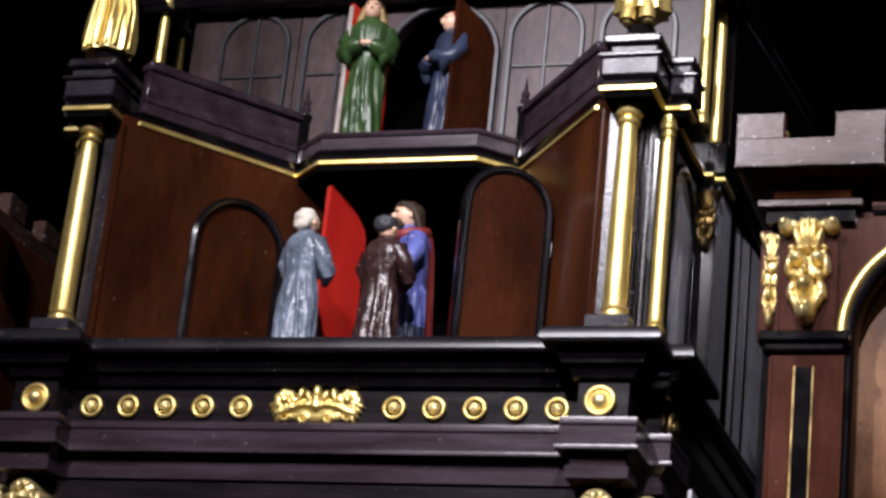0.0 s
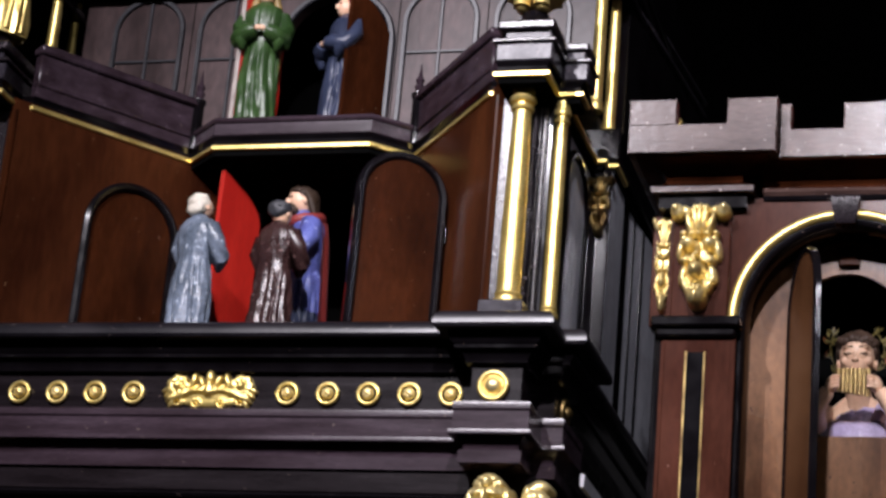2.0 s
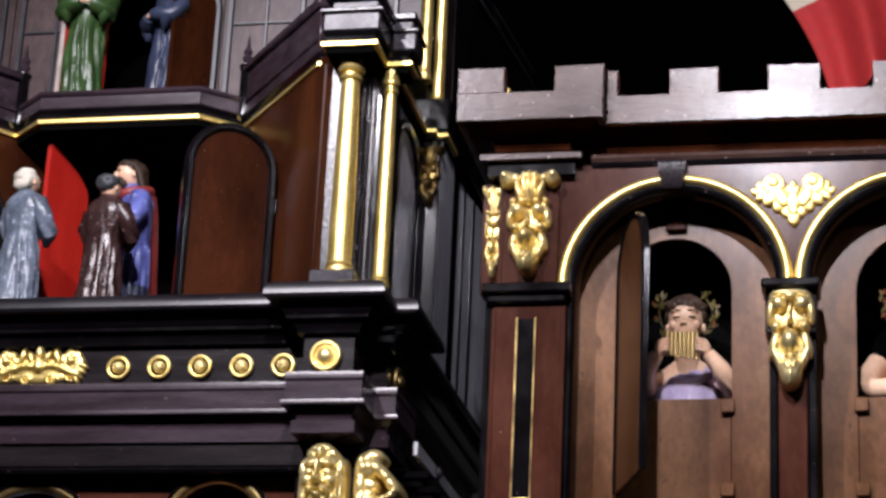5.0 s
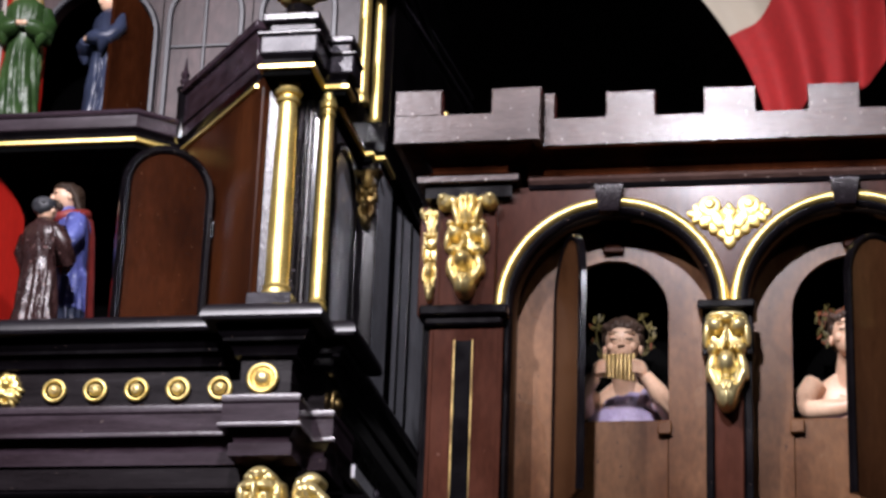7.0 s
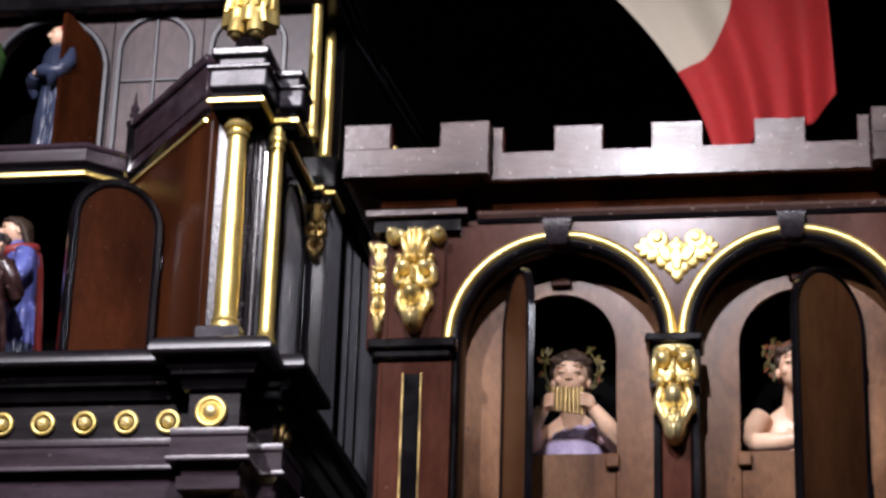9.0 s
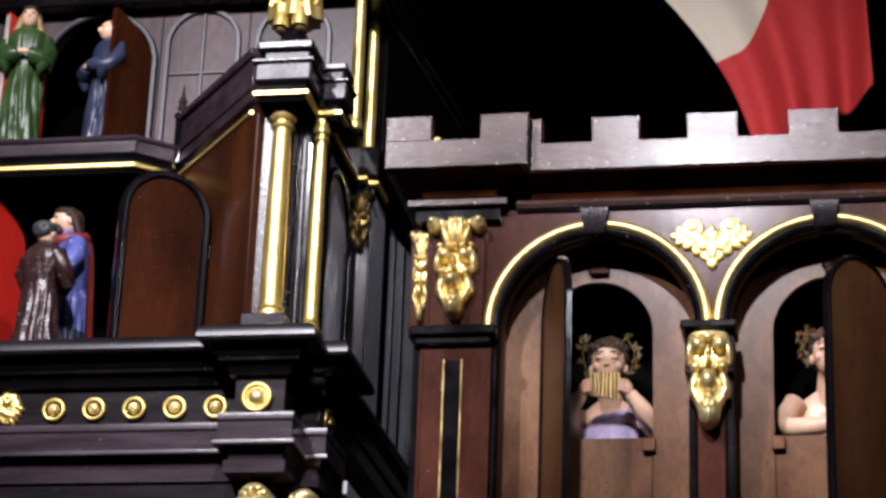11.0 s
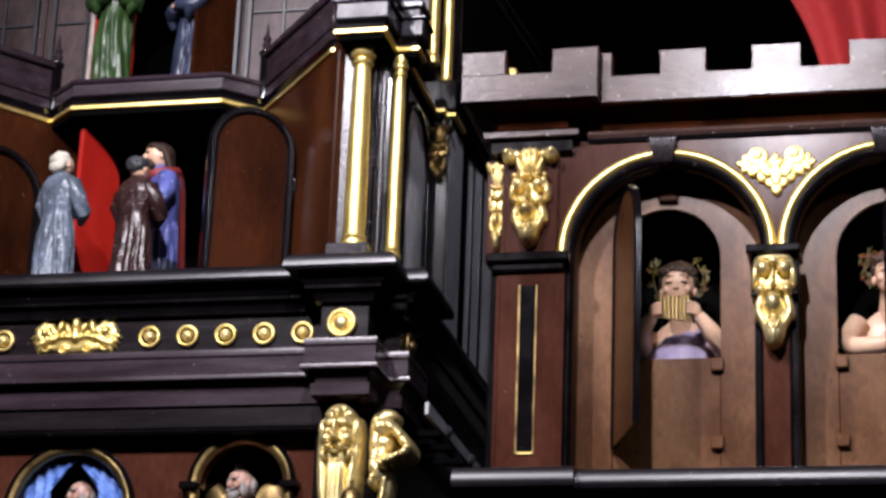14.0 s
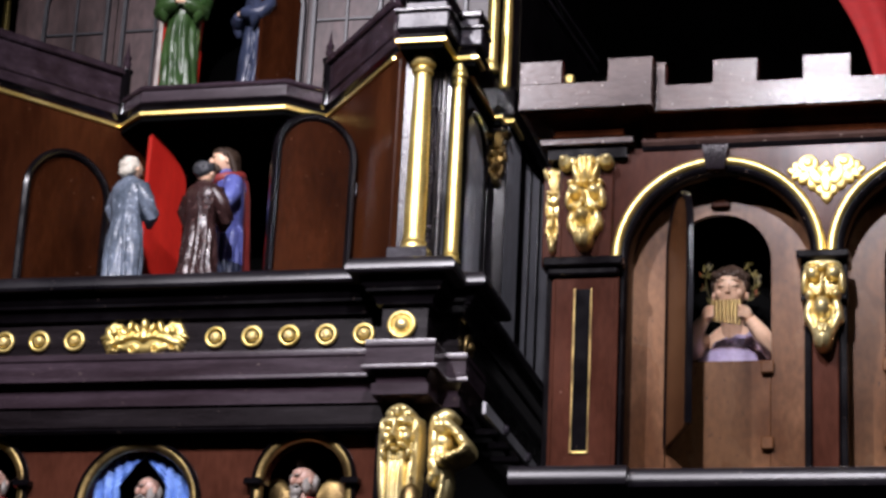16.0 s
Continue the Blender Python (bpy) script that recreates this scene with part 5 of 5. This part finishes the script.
    for z in (2.589, 2.454):
        part("turn_button", Mesh().box(c + s * (r - 0.006) - 0.011, c + s * (r - 0.006) + 0.011, PY - 0.010, PY + 0.002, z - 0.012, z + 0.011, 0.002), WALNUT, wing)
    part("turn_button", Mesh().box(c - 0.014, c + 0.020, PY - 0.012, PY + 0.002, 2.884, 2.917, 0.002), DOORWOOD, wing, "dark wooden turn button over the window")
    # Back and sides in flat black: the window's inner shade as colour.
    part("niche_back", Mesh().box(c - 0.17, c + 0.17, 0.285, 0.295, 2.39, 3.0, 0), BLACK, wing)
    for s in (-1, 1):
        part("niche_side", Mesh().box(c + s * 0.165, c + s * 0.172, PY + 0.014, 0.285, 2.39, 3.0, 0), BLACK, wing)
    part("niche_floor", Mesh().box(c - 0.165, c + 0.165, PY + 0.014, 0.285, 2.57, 2.588, 0.001), EBONY, wing)

# battlements: a projecting corner block at each end and a long middle run
def worn_board(x0, x1, y0, y1, z0, z1, top=True, foot=False, ends=True):
    """A board with a softened front arris that is nicked along its free edges."""
    g, ring = Mesh(), []

    def nick(u, v):
        k = noise.noise(Vector((u * 95, v * 95, 3.1))) + 0.6 * noise.noise(Vector((u * 31, v * 31, 7.7)))
        return 0.0016 * max(0.0, k) + 0.0007 * k * k

    def edge(a, b, n, free):
        for i in range(n):
            f = i / n
            x, z = a[0] + (b[0] - a[0]) * f, a[1] + (b[1] - a[1]) * f
            d = nick(x + y0, z) if free and 0 < i else 0.0
            ring.append((x, z, d))

    nx, nz = max(3, int((x1 - x0) / 0.004)), max(3, int((z1 - z0) / 0.004))
    edge((x0, z0), (x1, z0), nx, foot)
    edge((x1, z0), (x1, z1), nz, ends)
    edge((x1, z1), (x0, z1), nx, top)
    edge((x0, z1), (x0, z0), nz, ends)
    cx, cz = (x0 + x1) / 2, (z0 + z1) / 2

    def pull(x, z, d):
        if d == 0.0:
            return x, z
        on_side = abs(x - x0) < 1e-6 or abs(x - x1) < 1e-6
        return (x + math.copysign(d, cx - x), z) if on_side else (x, z + math.copysign(d, cz - z))

    rows = []
    for y, more, add in ((y1, 0.0, 0.0), (y0 + 0.002, 1.0, 0.0), (y0, 1.0, 0.0012)):
        rows.append([(px, y, pz) for px, pz in (pull(x, z, d * more + (add if d else 0.0)) for x, z, d in ring)])
    return g.grid(rows, closed=True)


def battlement(name, x0, x1, y, merlons, solid, group="battlements"):
    b = thing(name, ((x0 + x1) / 2, y, 3.037), "purplish-brown painted wooden battlement with worn edges", "battlement", group)
    part("parapet", worn_board(x0, x1, y, y + 0.028, 3.037, 3.0855, top=False, foot=True), BATTLE, b)
    for k, (a, c) in enumerate(merlons):
        part("merlon", worn_board(a, c, y, y + 0.028, 3.0855, 3.131, foot=solid and k == 0), BATTLE, b)
    if solid:
        part("parapet_return", Mesh().box(x0 + 0.001, x0 + 0.028, y + 0.028, y + 0.30, 3.037, 3.0855, 0.0025), BATTLE, b)
        part("parapet_return", Mesh().box(x1 - 0.028, x1 - 0.001, y + 0.028, y + 0.30, 3.037, 3.0855, 0.0025), BATTLE, b)
        for k in range(2):
            part("merlon", Mesh().box(x0 + 0.001, x0 + 0.028, y + 0.09 + 0.13 * k, y + 0.16 + 0.13 * k, 3.0855, 3.131, 0.003), BATTLE, b)
    return b


battlement("corner_battlement", X0, 0.929, 0.0, [(X0, 0.766), (0.848, 0.929)], True)
battlement("corner_battlement", 1.540, X1, 0.0, [(1.540, 1.62), (1.70, X1)], True)
battlement("middle_battlement", 0.931, 1.538, 0.030, [(0.931, 0.948), (1.032, 1.111), (1.190, 1.273), (1.355, 1.437), (1.519, 1.538)], False)

# cornices under the battlements
for x0, x1 in ((X0 + 0.008, 0.921), (1.548, X1 - 0.008)):
    u0, u1 = x0 + 0.036, x1 - 0.038
    path = [(u0, 0.30), (u0, 0.040), (u1, 0.040), (u1, 0.30)]
    part("corner_cornice", Mesh().sweep(path, [(-0.03, 3.037), (0.034, 3.037), (0.032, 3.0345), (0.006, 3.029), (-0.010, 3.019), (-0.014, 3.008), (-0.008, 3.000), (0.004, 2.995), (0.010, 2.992), (-0.03, 2.992)]), DOORWOOD, wing)
    part("corner_band", Mesh().sweep(path, [(-0.03, 2.992), (0.008, 2.992), (0.008, 2.982), (-0.03, 2.982)]), BATTLE, wing)
    part("corner_band", Mesh().sweep(path, [(-0.03, 2.982), (-0.004, 2.982), (-0.004, 2.958), (-0.03, 2.958)]), EBONY, wing)
    part("corner_core", Mesh().box(u0 + 0.018, u1 - 0.018, 0.060, 0.30, 2.958, 3.036), EBONY, wing)
part("middle_cornice", Mesh().sweep([(0.90, 0.068), (1.57, 0.068)], [(-0.03, 3.037), (0.036, 3.037), (0.034, 3.0345), (0.010, 3.029), (-0.008, 3.019), (-0.012, 3.008), (-0.006, 3.000), (0.006, 2.995), (0.014, 2.992), (-0.03, 2.992)]), DOORWOOD, wing)
part("middle_band", Mesh().sweep([(0.905, 0.068), (1.565, 0.068)], [(-0.03, 2.992), (0.016, 2.992), (0.018, 2.986), (0.014, 2.980), (-0.03, 2.980)]), BATTLE, wing)
part("middle_bead", Mesh().sweep([(0.905, 0.062), (1.565, 0.062)], [(-0.02, 2.980), (0.008, 2.980), (0.006, 2.973), (-0.02, 2.973)]), EBONY, wing)

# corner pilasters, their shelves and masks
for s, c in ((1, 0.809), (-1, 2 * XM - 0.809)):
    part("pilaster", Mesh().box(c - s * 0.056, c + s * 0.062, 0.045, 0.10, 2.39, 2.736, 0.002), REDWOOD, wing)
    part("pilaster_edge", Mesh().box(c + s * 0.0625, c + s * 0.070, 0.052, 0.10, 2.39, 2.736), EBONY, wing)
    part("pilaster_edge", Mesh().box(c - s * 0.0565, c - s * 0.063, 0.050, 0.11, 2.39, 2.736), EBONY, wing)
    for u0, u1 in ((-0.056, -0.050), (0.054, 0.062)):
        part("pilaster_bead", Mesh().box(c + s * u0, c + s * u1, 0.0425, 0.0448, 2.395, 2.730, 0.001), REDWOOD, wing)
    part("inlay", Mesh().box(c - s * 0.0135, c + s * 0.0125, 0.0425, 0.050, 2.422, 2.712, 0.0005), EBONY, wing, "black inlaid panel")
    part("inlay_gilding", Mesh().box(c - s * 0.0172, c - s * 0.0137, 0.0415, 0.050, 2.417, 2.714, 0.001), DARKGOLD, wing)
    part("inlay_gilding", Mesh().box(c + s * 0.0127, c + s * 0.0150, 0.0425, 0.050, 2.417, 2.714, 0.001), DARKGOLD, wing)
    part("inlay_gilding", Mesh().box(c - s * 0.0135, c + s * 0.0125, 0.041, 0.050, 2.417, 2.4215, 0.001), GOLD, wing)
    part("shelf", Mesh().box(c - s * 0.072, c + s * 0.070, 0.025, 0.10, 2.751, 2.768, 0.003), EBONY, wing)
    part("shelf_moulding", Mesh().box(c - s * 0.065, c + s * 0.062, 0.034, 0.10, 2.736, 2.751, 0.004), EBONY, wing)
    part("mask_block", Mesh().box(c - 0.046, c + 0.046, 0.052, 0.10, 2.768, 2.958, 0.002), REDWOOD, wing)
    acanthus_mask("gilded_mask", c - 0.002, 0.050, 2.780, 2.964, 0.046, wing)
    acanthus_mask("gilded_mask", c - s * 0.065, 0.076, 2.786, 2.955, 0.018, wing)
    part("side_backing", Mesh().box(c - s * 0.046, c - s * 0.085, 0.080, 0.12, 2.768, 2.958, 0.002), REDWOOD, wing)

# middle bracket between the arches
part("bracket_cap", Mesh().box(1.178, 1.268, 0.020, 0.10, 2.750, 2.765, 0.003), EBONY, wing)
part("bracket_block", Mesh().box(1.184, 1.264, 0.040, 0.10, 2.680, 2.750, 0.002), EBONY, wing)
acanthus_mask("gilded_mask", 1.223, 0.040, 2.583, 2.745, 0.038, wing, palmette=False)
part("middle_pilaster", Mesh().box(1.203, 1.247, 0.052, 0.10, 2.39, 2.700, 0.002), REDWOOD, wing)
for s in (-1, 1):
    part("pilaster_edge", Mesh().box(1.225 + s * 0.024, 1.225 + s * 0.036, 0.056, 0.10, 2.39, 2.700), EBONY, wing)

g = Relief()


def leafwork(u, v, d, su, sd, sv, turn=0):
    """One lobe of the spandrel leaf, across and down from the top of its middle."""
    g.blob((1.228 + u, 0.060 - d, 2.9495 - v), (su * 1.22, sd * 0.6, sv * 1.22), (0, turn, 0))


for s in (-1, 1):
    leafwork(s * 0.031, 0.016, 0.006, 0.0155, 0.0045, 0.0150)
    leafwork(s * 0.031, 0.013, 0.009, 0.0070, 0.0040, 0.0070)
    leafwork(s * 0.046, 0.022, 0.004, 0.0125, 0.0045, 0.0085, s * -40)
    leafwork(s * 0.058, 0.028, 0.003, 0.0085, 0.0040, 0.0055, s * -25)
    leafwork(s * 0.049, 0.035, 0.004, 0.0105, 0.0045, 0.0060, s * 35)
    leafwork(s * 0.036, 0.041, 0.005, 0.0120, 0.0050, 0.0080, s * 42)
    leafwork(s * 0.022, 0.052, 0.005, 0.0105, 0.0050, 0.0085, s * 50)
    leafwork(s * 0.018, 0.040, 0.007, 0.0085, 0.0050, 0.0150, s * 28)
    leafwork(s * 0.010, 0.064, 0.004, 0.0075, 0.0045, 0.0080, s * 46)
leafwork(0, 0.040, 0.003, 0.040, 0.004, 0.017)
leafwork(0, 0.050, 0.003, 0.022, 0.005, 0.022)
leafwork(0, 0.025, 0.005, 0.0095, 0.005, 0.010)
leafwork(0, 0.017, 0.006, 0.0045, 0.005, 0.006)
leafwork(0, 0.050, 0.008, 0.0080, 0.005, 0.017)
leafwork(0, 0.074, 0.005, 0.0085, 0.005, 0.0105)
leafwork(0, 0.082, 0.003, 0.0035, 0.004, 0.0060)
part("spandrel_ornament", g.mesh(0.062, 0.0010, 6.0), GOLD, wing, "gilded carved heart-shaped leaf ornament", sharp=70)

# ledge at the foot of the wing
for x0, x1, y in ((0.703, 0.903, -0.015), (0.903, 1.557, 0.008), (1.557, 1.775, -0.015)):
    part("ledge", Mesh().sweep([(x0, y), (x1, y)], [(-0.30, 2.381), (0.004, 2.3805), (0.0100, 2.3775), (0.0135, 2.3720), (0.0157, 2.3650), (0.0168, 2.3580), (0.0168, 2.3520), (0.0130, 2.3470), (-0.004, 2.345), (-0.02, 2.335), (-0.30, 2.335)]), LEDGE, wing, "glossy black ledge")

for h, f, label in (((0.946, 0.126), (1.008, -0.046), "brown arched shutter door with black rim, swung open to the front"), ((1.407, -0.010), (1.517, 0.126), "brown arched shutter door with black rim, swung open")):
    d = stage_door("shutter_door", h, f, 2.445, 2.790, SHUTTERWOOD, label, far=h[0] > 1.2, slim=True)


def musician(x, y, z, pipes, label, turn=0):
    """A painted half figure with a sprigged wreath, in its window; the head leans forward."""
    g, hy, hz = Mesh(), -0.046, 0.170
    # head: skull, jaw, brow, closed lids, nose, lips, ears
    g.blob((0, hy, hz + 0.006), (0.0290, 0.0340, 0.0350), mat=0, seg=26, rings=18)
    g.blob((0, hy - 0.007, hz - 0.012), (0.0235, 0.0255, 0.0240), mat=0, seg=20, rings=14)
    g.blob((0, hy - 0.031, hz - 0.001), (0.0040, 0.0066, 0.0095), mat=0)
    g.blob((0, hy - 0.0335, hz - 0.009), (0.0064, 0.0050, 0.0040), mat=0)
    g.blob((0, hy - 0.030, hz - 0.0250), (0.0075, 0.0045, 0.0024), mat=7)
    for s in (-1, 1):
        g.blob((s * 0.0125, hy - 0.0275, hz + 0.0125), (0.0105, 0.0050, 0.0036), (0, s * -8, 0), mat=0)
        g.blob((s * 0.0128, hy - 0.0322, hz + 0.0138), (0.0092, 0.0020, 0.0010), (0, s * -8, 0), mat=1)
        g.blob((s * 0.0122, hy - 0.0280, hz + 0.0040), (0.0072, 0.0048, 0.0042), mat=0)
        g.blob((s * 0.0122, hy - 0.0318, hz + 0.0014), (0.0068, 0.0018, 0.0009), (0, s * -3, 0), mat=1)
        g.blob((s * 0.0170, hy - 0.0195, hz - 0.0085), (0.0085, 0.0085, 0.0090), mat=0)
        g.blob((s * 0.0290, hy + 0.002, hz - 0.007), (0.0042, 0.0075, 0.0090), mat=0)
        g.blob((s * 0.0275, hy + 0.006, hz + 0.012), (0.0075, 0.0200, 0.0150), mat=1, rough=0.15)
    # hair: a cap with a rolled wave over the brow
    g.blob((0, hy + 0.006, hz + 0.022), (0.0335, 0.0350, 0.0285), mat=1, seg=24, rings=14, rough=0.10)
    g.blob((0, hy + 0.016, hz + 0.002), (0.0325, 0.0270, 0.0300), mat=1, seg=20, rings=12, rough=0.12)
    for k in range(11):
        a = math.pi * (1.06 + 0.88 * k / 10)
        g.blob((0.0285 * math.cos(a), hy + 0.002 + 0.027 * math.sin(a), hz + 0.0265 + 0.003 * math.sin(k * 1.9)), (0.0078, 0.0078, 0.0078), mat=1, seg=10, rings=7, rough=0.25)
    g.tube([(0, 0.012, 0.090), (0, -0.010, 0.122), (0, hy + 0.008, hz - 0.016)], [0.026, 0.021, 0.017], 14, mat=0)
    # bare torso and shoulders
    rows = []
    for k, rx, ry, oy in ((-0.03, 0.048, 0.034, 0.004), (0.02, 0.050, 0.036, 0.008), (0.06, 0.053, 0.034, 0.014), (0.088, 0.056, 0.030, 0.014), (0.104, 0.048, 0.026, 0.010), (0.118, 0.026, 0.022, 0.0)):
        rows.append([(rx * math.cos(a), oy + ry * math.sin(a), k) for a in (2 * math.pi * j / 30 for j in range(30))])
    g.grid(rows, 0, closed=True)
    if pipes:
        # draped cloth swelling forward at the waist, with one strap over the shoulder
        rows = []
        for k, rx, ry, oy in ((-0.04, 0.062, 0.058, -0.012), (0.030, 0.062, 0.060, -0.016), (0.054, 0.059, 0.056, -0.014), (0.066, 0.056, 0.046, -0.004), (0.074, 0.055, 0.038, 0.008), (0.086, 0.057, 0.034, 0.013), (0.100, 0.052, 0.029, 0.011)):
            row = []
            for j in range(64):
                a = 2 * math.pi * j / 64
                f = 1 + 0.035 * math.sin(9 * a + 14 * k) + 0.02 * math.sin(17 * a + 1)
                row.append((rx * f * math.cos(a), oy + ry * f * math.sin(a), k - (0.022 * max(0.0, -math.cos(a)) if k > 0.08 else 0.0)))
            rows.append(row)
        g.grid(rows, 2, closed=True)
        g.tube([(0.030, -0.030, 0.070), (0.036, -0.024, 0.094), (0.038, -0.004, 0.108), (0.034, 0.024, 0.104)], [0.012, 0.011, 0.010, 0.010], 12, mat=2, flat=0.6)
        for s in (-1, 1):
            elbow = (s * 0.080, -0.052, 0.052) if s > 0 else (-0.062, -0.056, 0.060)
            g.tube([(s * 0.050, 0.010, 0.094), (s * 0.068, -0.012, 0.078), elbow, (s * 0.060, -0.088, 0.078), (s * 0.040, -0.096, 0.104)], [0.0185, 0.0185, 0.0180, 0.0155, 0.0110], 14, mat=0)
            g.blob((s * 0.033, -0.097, 0.114), (0.0115, 0.0105, 0.0150), (0, s * -20, 0), mat=0, seg=14, rings=10)
            for k in range(4):
                g.tube([(s * 0.034, -0.104, 0.1055 + 0.0056 * k), (s * 0.028, -0.1095, 0.1062 + 0.0056 * k), (s * 0.0215, -0.1080, 0.1070 + 0.0056 * k)], [0.0032, 0.0033, 0.0027], 8, mat=0)
            g.tube([(s * 0.030, -0.096, 0.122), (s * 0.022, -0.093, 0.130)], [0.0046, 0.0038], 8, mat=0)
        for k in range(8):
            g.lathe([(0.0005, 0.1385), (0.0022, 0.1385), (0.0031, 0.1380), (0.0031, 0.1000 - 0.0012 * k), (0.0005, 0.0995 - 0.0012 * k)], 12, pose(-0.0236 + 0.0066 * k, -0.101, 0), 3)
    else:
        for s in (-1, 1):
            g.tube([(s * 0.054, -0.002, 0.100), (s * 0.078, -0.016, 0.068), (s * 0.066, -0.044, 0.044), (s * 0.020, -0.062, 0.044), (-s * 0.022, -0.064, 0.056)], [0.0215, 0.0205, 0.0185, 0.0150, 0.0110], 14, mat=0)
        rows = [[((0.060 + 0.003 * math.sin(11 * a)) * math.cos(a), (0.046 + 0.003 * math.sin(11 * a)) * math.sin(a) - 0.002, k) for a in (2 * math.pi * j / 44 for j in range(44))] for k in (-0.04, 0.0, 0.016)]
        g.grid(rows, 2, closed=True)
    # sprigs of the wreath: a bent stem with leaves on both sides
    rnd = random.Random(5 if pipes else 9)
    leaf = [(0, 0, -1), (0.8, 0.2, -0.2), (0.6, 0.3, 0.5), (0, 0, 1), (-0.6, 0.3, 0.5), (-0.8, 0.2, -0.2), (0, -0.25, 0)]
    for s in (-1, 1):
        stem = [(s * 0.033, hy + 0.004, hz - 0.014), (s * 0.041, hy + 0.002, hz + 0.004), (s * 0.044, hy, hz + 0.022), (s * (0.040 if s < 0 else 0.034), hy - 0.002, hz + 0.040), (s * (0.031 if s < 0 else 0.026), hy - 0.002, hz + 0.054)]
        g.tube(stem, [0.0016, 0.0016, 0.0014, 0.0012, 0.0008], 6, mat=5)
        for k in range(13 if pipes else 20):
            f = 3.9 * rnd.random()
            a, b = Vector(stem[int(f)]), Vector(stem[int(f) + 1])
            at = a.lerp(b, f - int(f)) + Vector((s * (rnd.random() - 0.35) * 0.016, -0.004 * rnd.random(), 0.004 * (rnd.random() - 0.5)))
            q = Matrix.LocRotScale(at, Euler((rnd.uniform(-0.6, 0.6), s * rnd.uniform(-0.5, 1.4), rnd.uniform(-0.7, 0.7))), Vector((0.0038, 0.0024, 0.0085)))
            g.add([q @ Vector(p) for p in leaf], [(0, 1, 6), (1, 2, 6), (2, 3, 6), (3, 4, 6), (4, 5, 6), (5, 0, 6), (0, 5, 4, 3, 2, 1)], 6 if rnd.random() < (0.25 if pipes else 0.45) else 5)
    if not pipes:
        for k in range(26):
            a = math.pi * (0.95 + 1.1 * rnd.random())
            q = Matrix.LocRotScale(Vector((0.031 * math.cos(a), hy + 0.030 * math.sin(a), hz + 0.024 + 0.016 * rnd.random())), Euler((rnd.uniform(-0.5, 0.5), rnd.uniform(-1.4, 1.4), a + 1.57)), Vector((0.0055, 0.0030, 0.0105)))
            g.add([q @ Vector(p) for p in leaf], [(0, 1, 6), (1, 2, 6), (2, 3, 6), (3, 4, 6), (4, 5, 6), (5, 0, 6), (0, 5, 4, 3, 2, 1)], 5 if rnd.random() < 0.35 else 6)
    ob = solo("painted_musician", g, [SKIN, BROWNHAIR, LILAC, PIPES, SKIN, LEAF, RUSTLEAF, LIPS], label, "statue", "window figures", sharp=60)
    ob.matrix_world = pose(x, y, z, 0, 0, turn)


musician(1.047, 0.235, 2.577, True, "painted half figure playing gilded pan pipes, leafy wreath, lilac cloth")
musician(1.408, 0.228, 2.584, False, "painted bare-shouldered half figure with a leafy wreath", turn=4)

# ---- the opposite wing, only its inner battlement in view ----
west = thing("castle_wing", (-1.0, 0.3, 0.0), "shadowed opposite castle wing with battlements", "clock wing")
part("body", Mesh().box(-1.75, -0.735, 0.06, 0.90, 0.0, 3.037, 0.003), REDWOOD, west)
battlement("corner_battlement", -0.929, -X0, 0.0, [(-0.929, -0.848), (-0.766, -X0)], False)
b = thing("side_battlement", (-0.75, 0.3, 3.037), "shadowed painted battlement running back along the wing", "battlement", "battlements")
part("parapet", Mesh().box(-0.790, -0.762, 0.03, 0.80, 3.037, 3.0855, 0.0025), BATTLE, b)
for k in range(5):
    part("merlon", Mesh().box(-0.790, -0.762, 0.10 + 0.145 * k, 0.17 + 0.145 * k, 3.0855, 3.131, 0.003), BATTLE, b)

# ---- flag hanging behind the wing ----
def cloth(u, v):
    """u across the flag, v down it; soft hanging folds."""
    x = (1 - u) * (1.264 - 0.095 * (1 - v) - 0.243 * (1 - v) ** 2) + u * (1.495 + 0.02 * v)
    z = (1 - v) * 4.02 + v * (3.495 + 0.135 * u ** 1.2) - 0.012 * math.sin(u * 9) * v
    y = 1.0 + (0.030 * math.sin(u * 9 + v * 1.2) + 0.014 * math.sin(u * 21 + 1 + v * 3)) * (0.4 + 0.6 * v)
    return (x, y, z)


NU, NV = 60, 40
flag = Mesh().grid([[cloth(i / NU, j / NV) for i in range(NU + 1)] for j in range(NV + 1)])
ob = solo("flag", flag, FLAGRED, "red flag with a cream field hanging in folds behind the wing", "flag", base=(1.27, 1.0, 3.5), sharp=80)
sol = ob.modifiers.new("thickness", "SOLIDIFY")
sol.thickness = 0.002
pole = Mesh().tube([(0.90, 1.0, 4.04), (1.55, 1.0, 4.04), (1.9, 1.02, 4.04)], [0.012, 0.012, 0.012], 12)
solo("flag_pole", pole, EBONY, "dark pole from which the flag hangs", "flag pole", base=(1.3, 1.0, 4.03))
for x in (0.92, 1.88):
    solo("pole_wire", Mesh().tube([(x, 1.01, 4.045), (x, 1.012, 5.3), (x, 1.01, 6.5)], [0.002, 0.002, 0.002], 6), STEEL, "thin wire that holds the flag pole", "wire", "pole wires", base=(x, 1.01, 4.045))
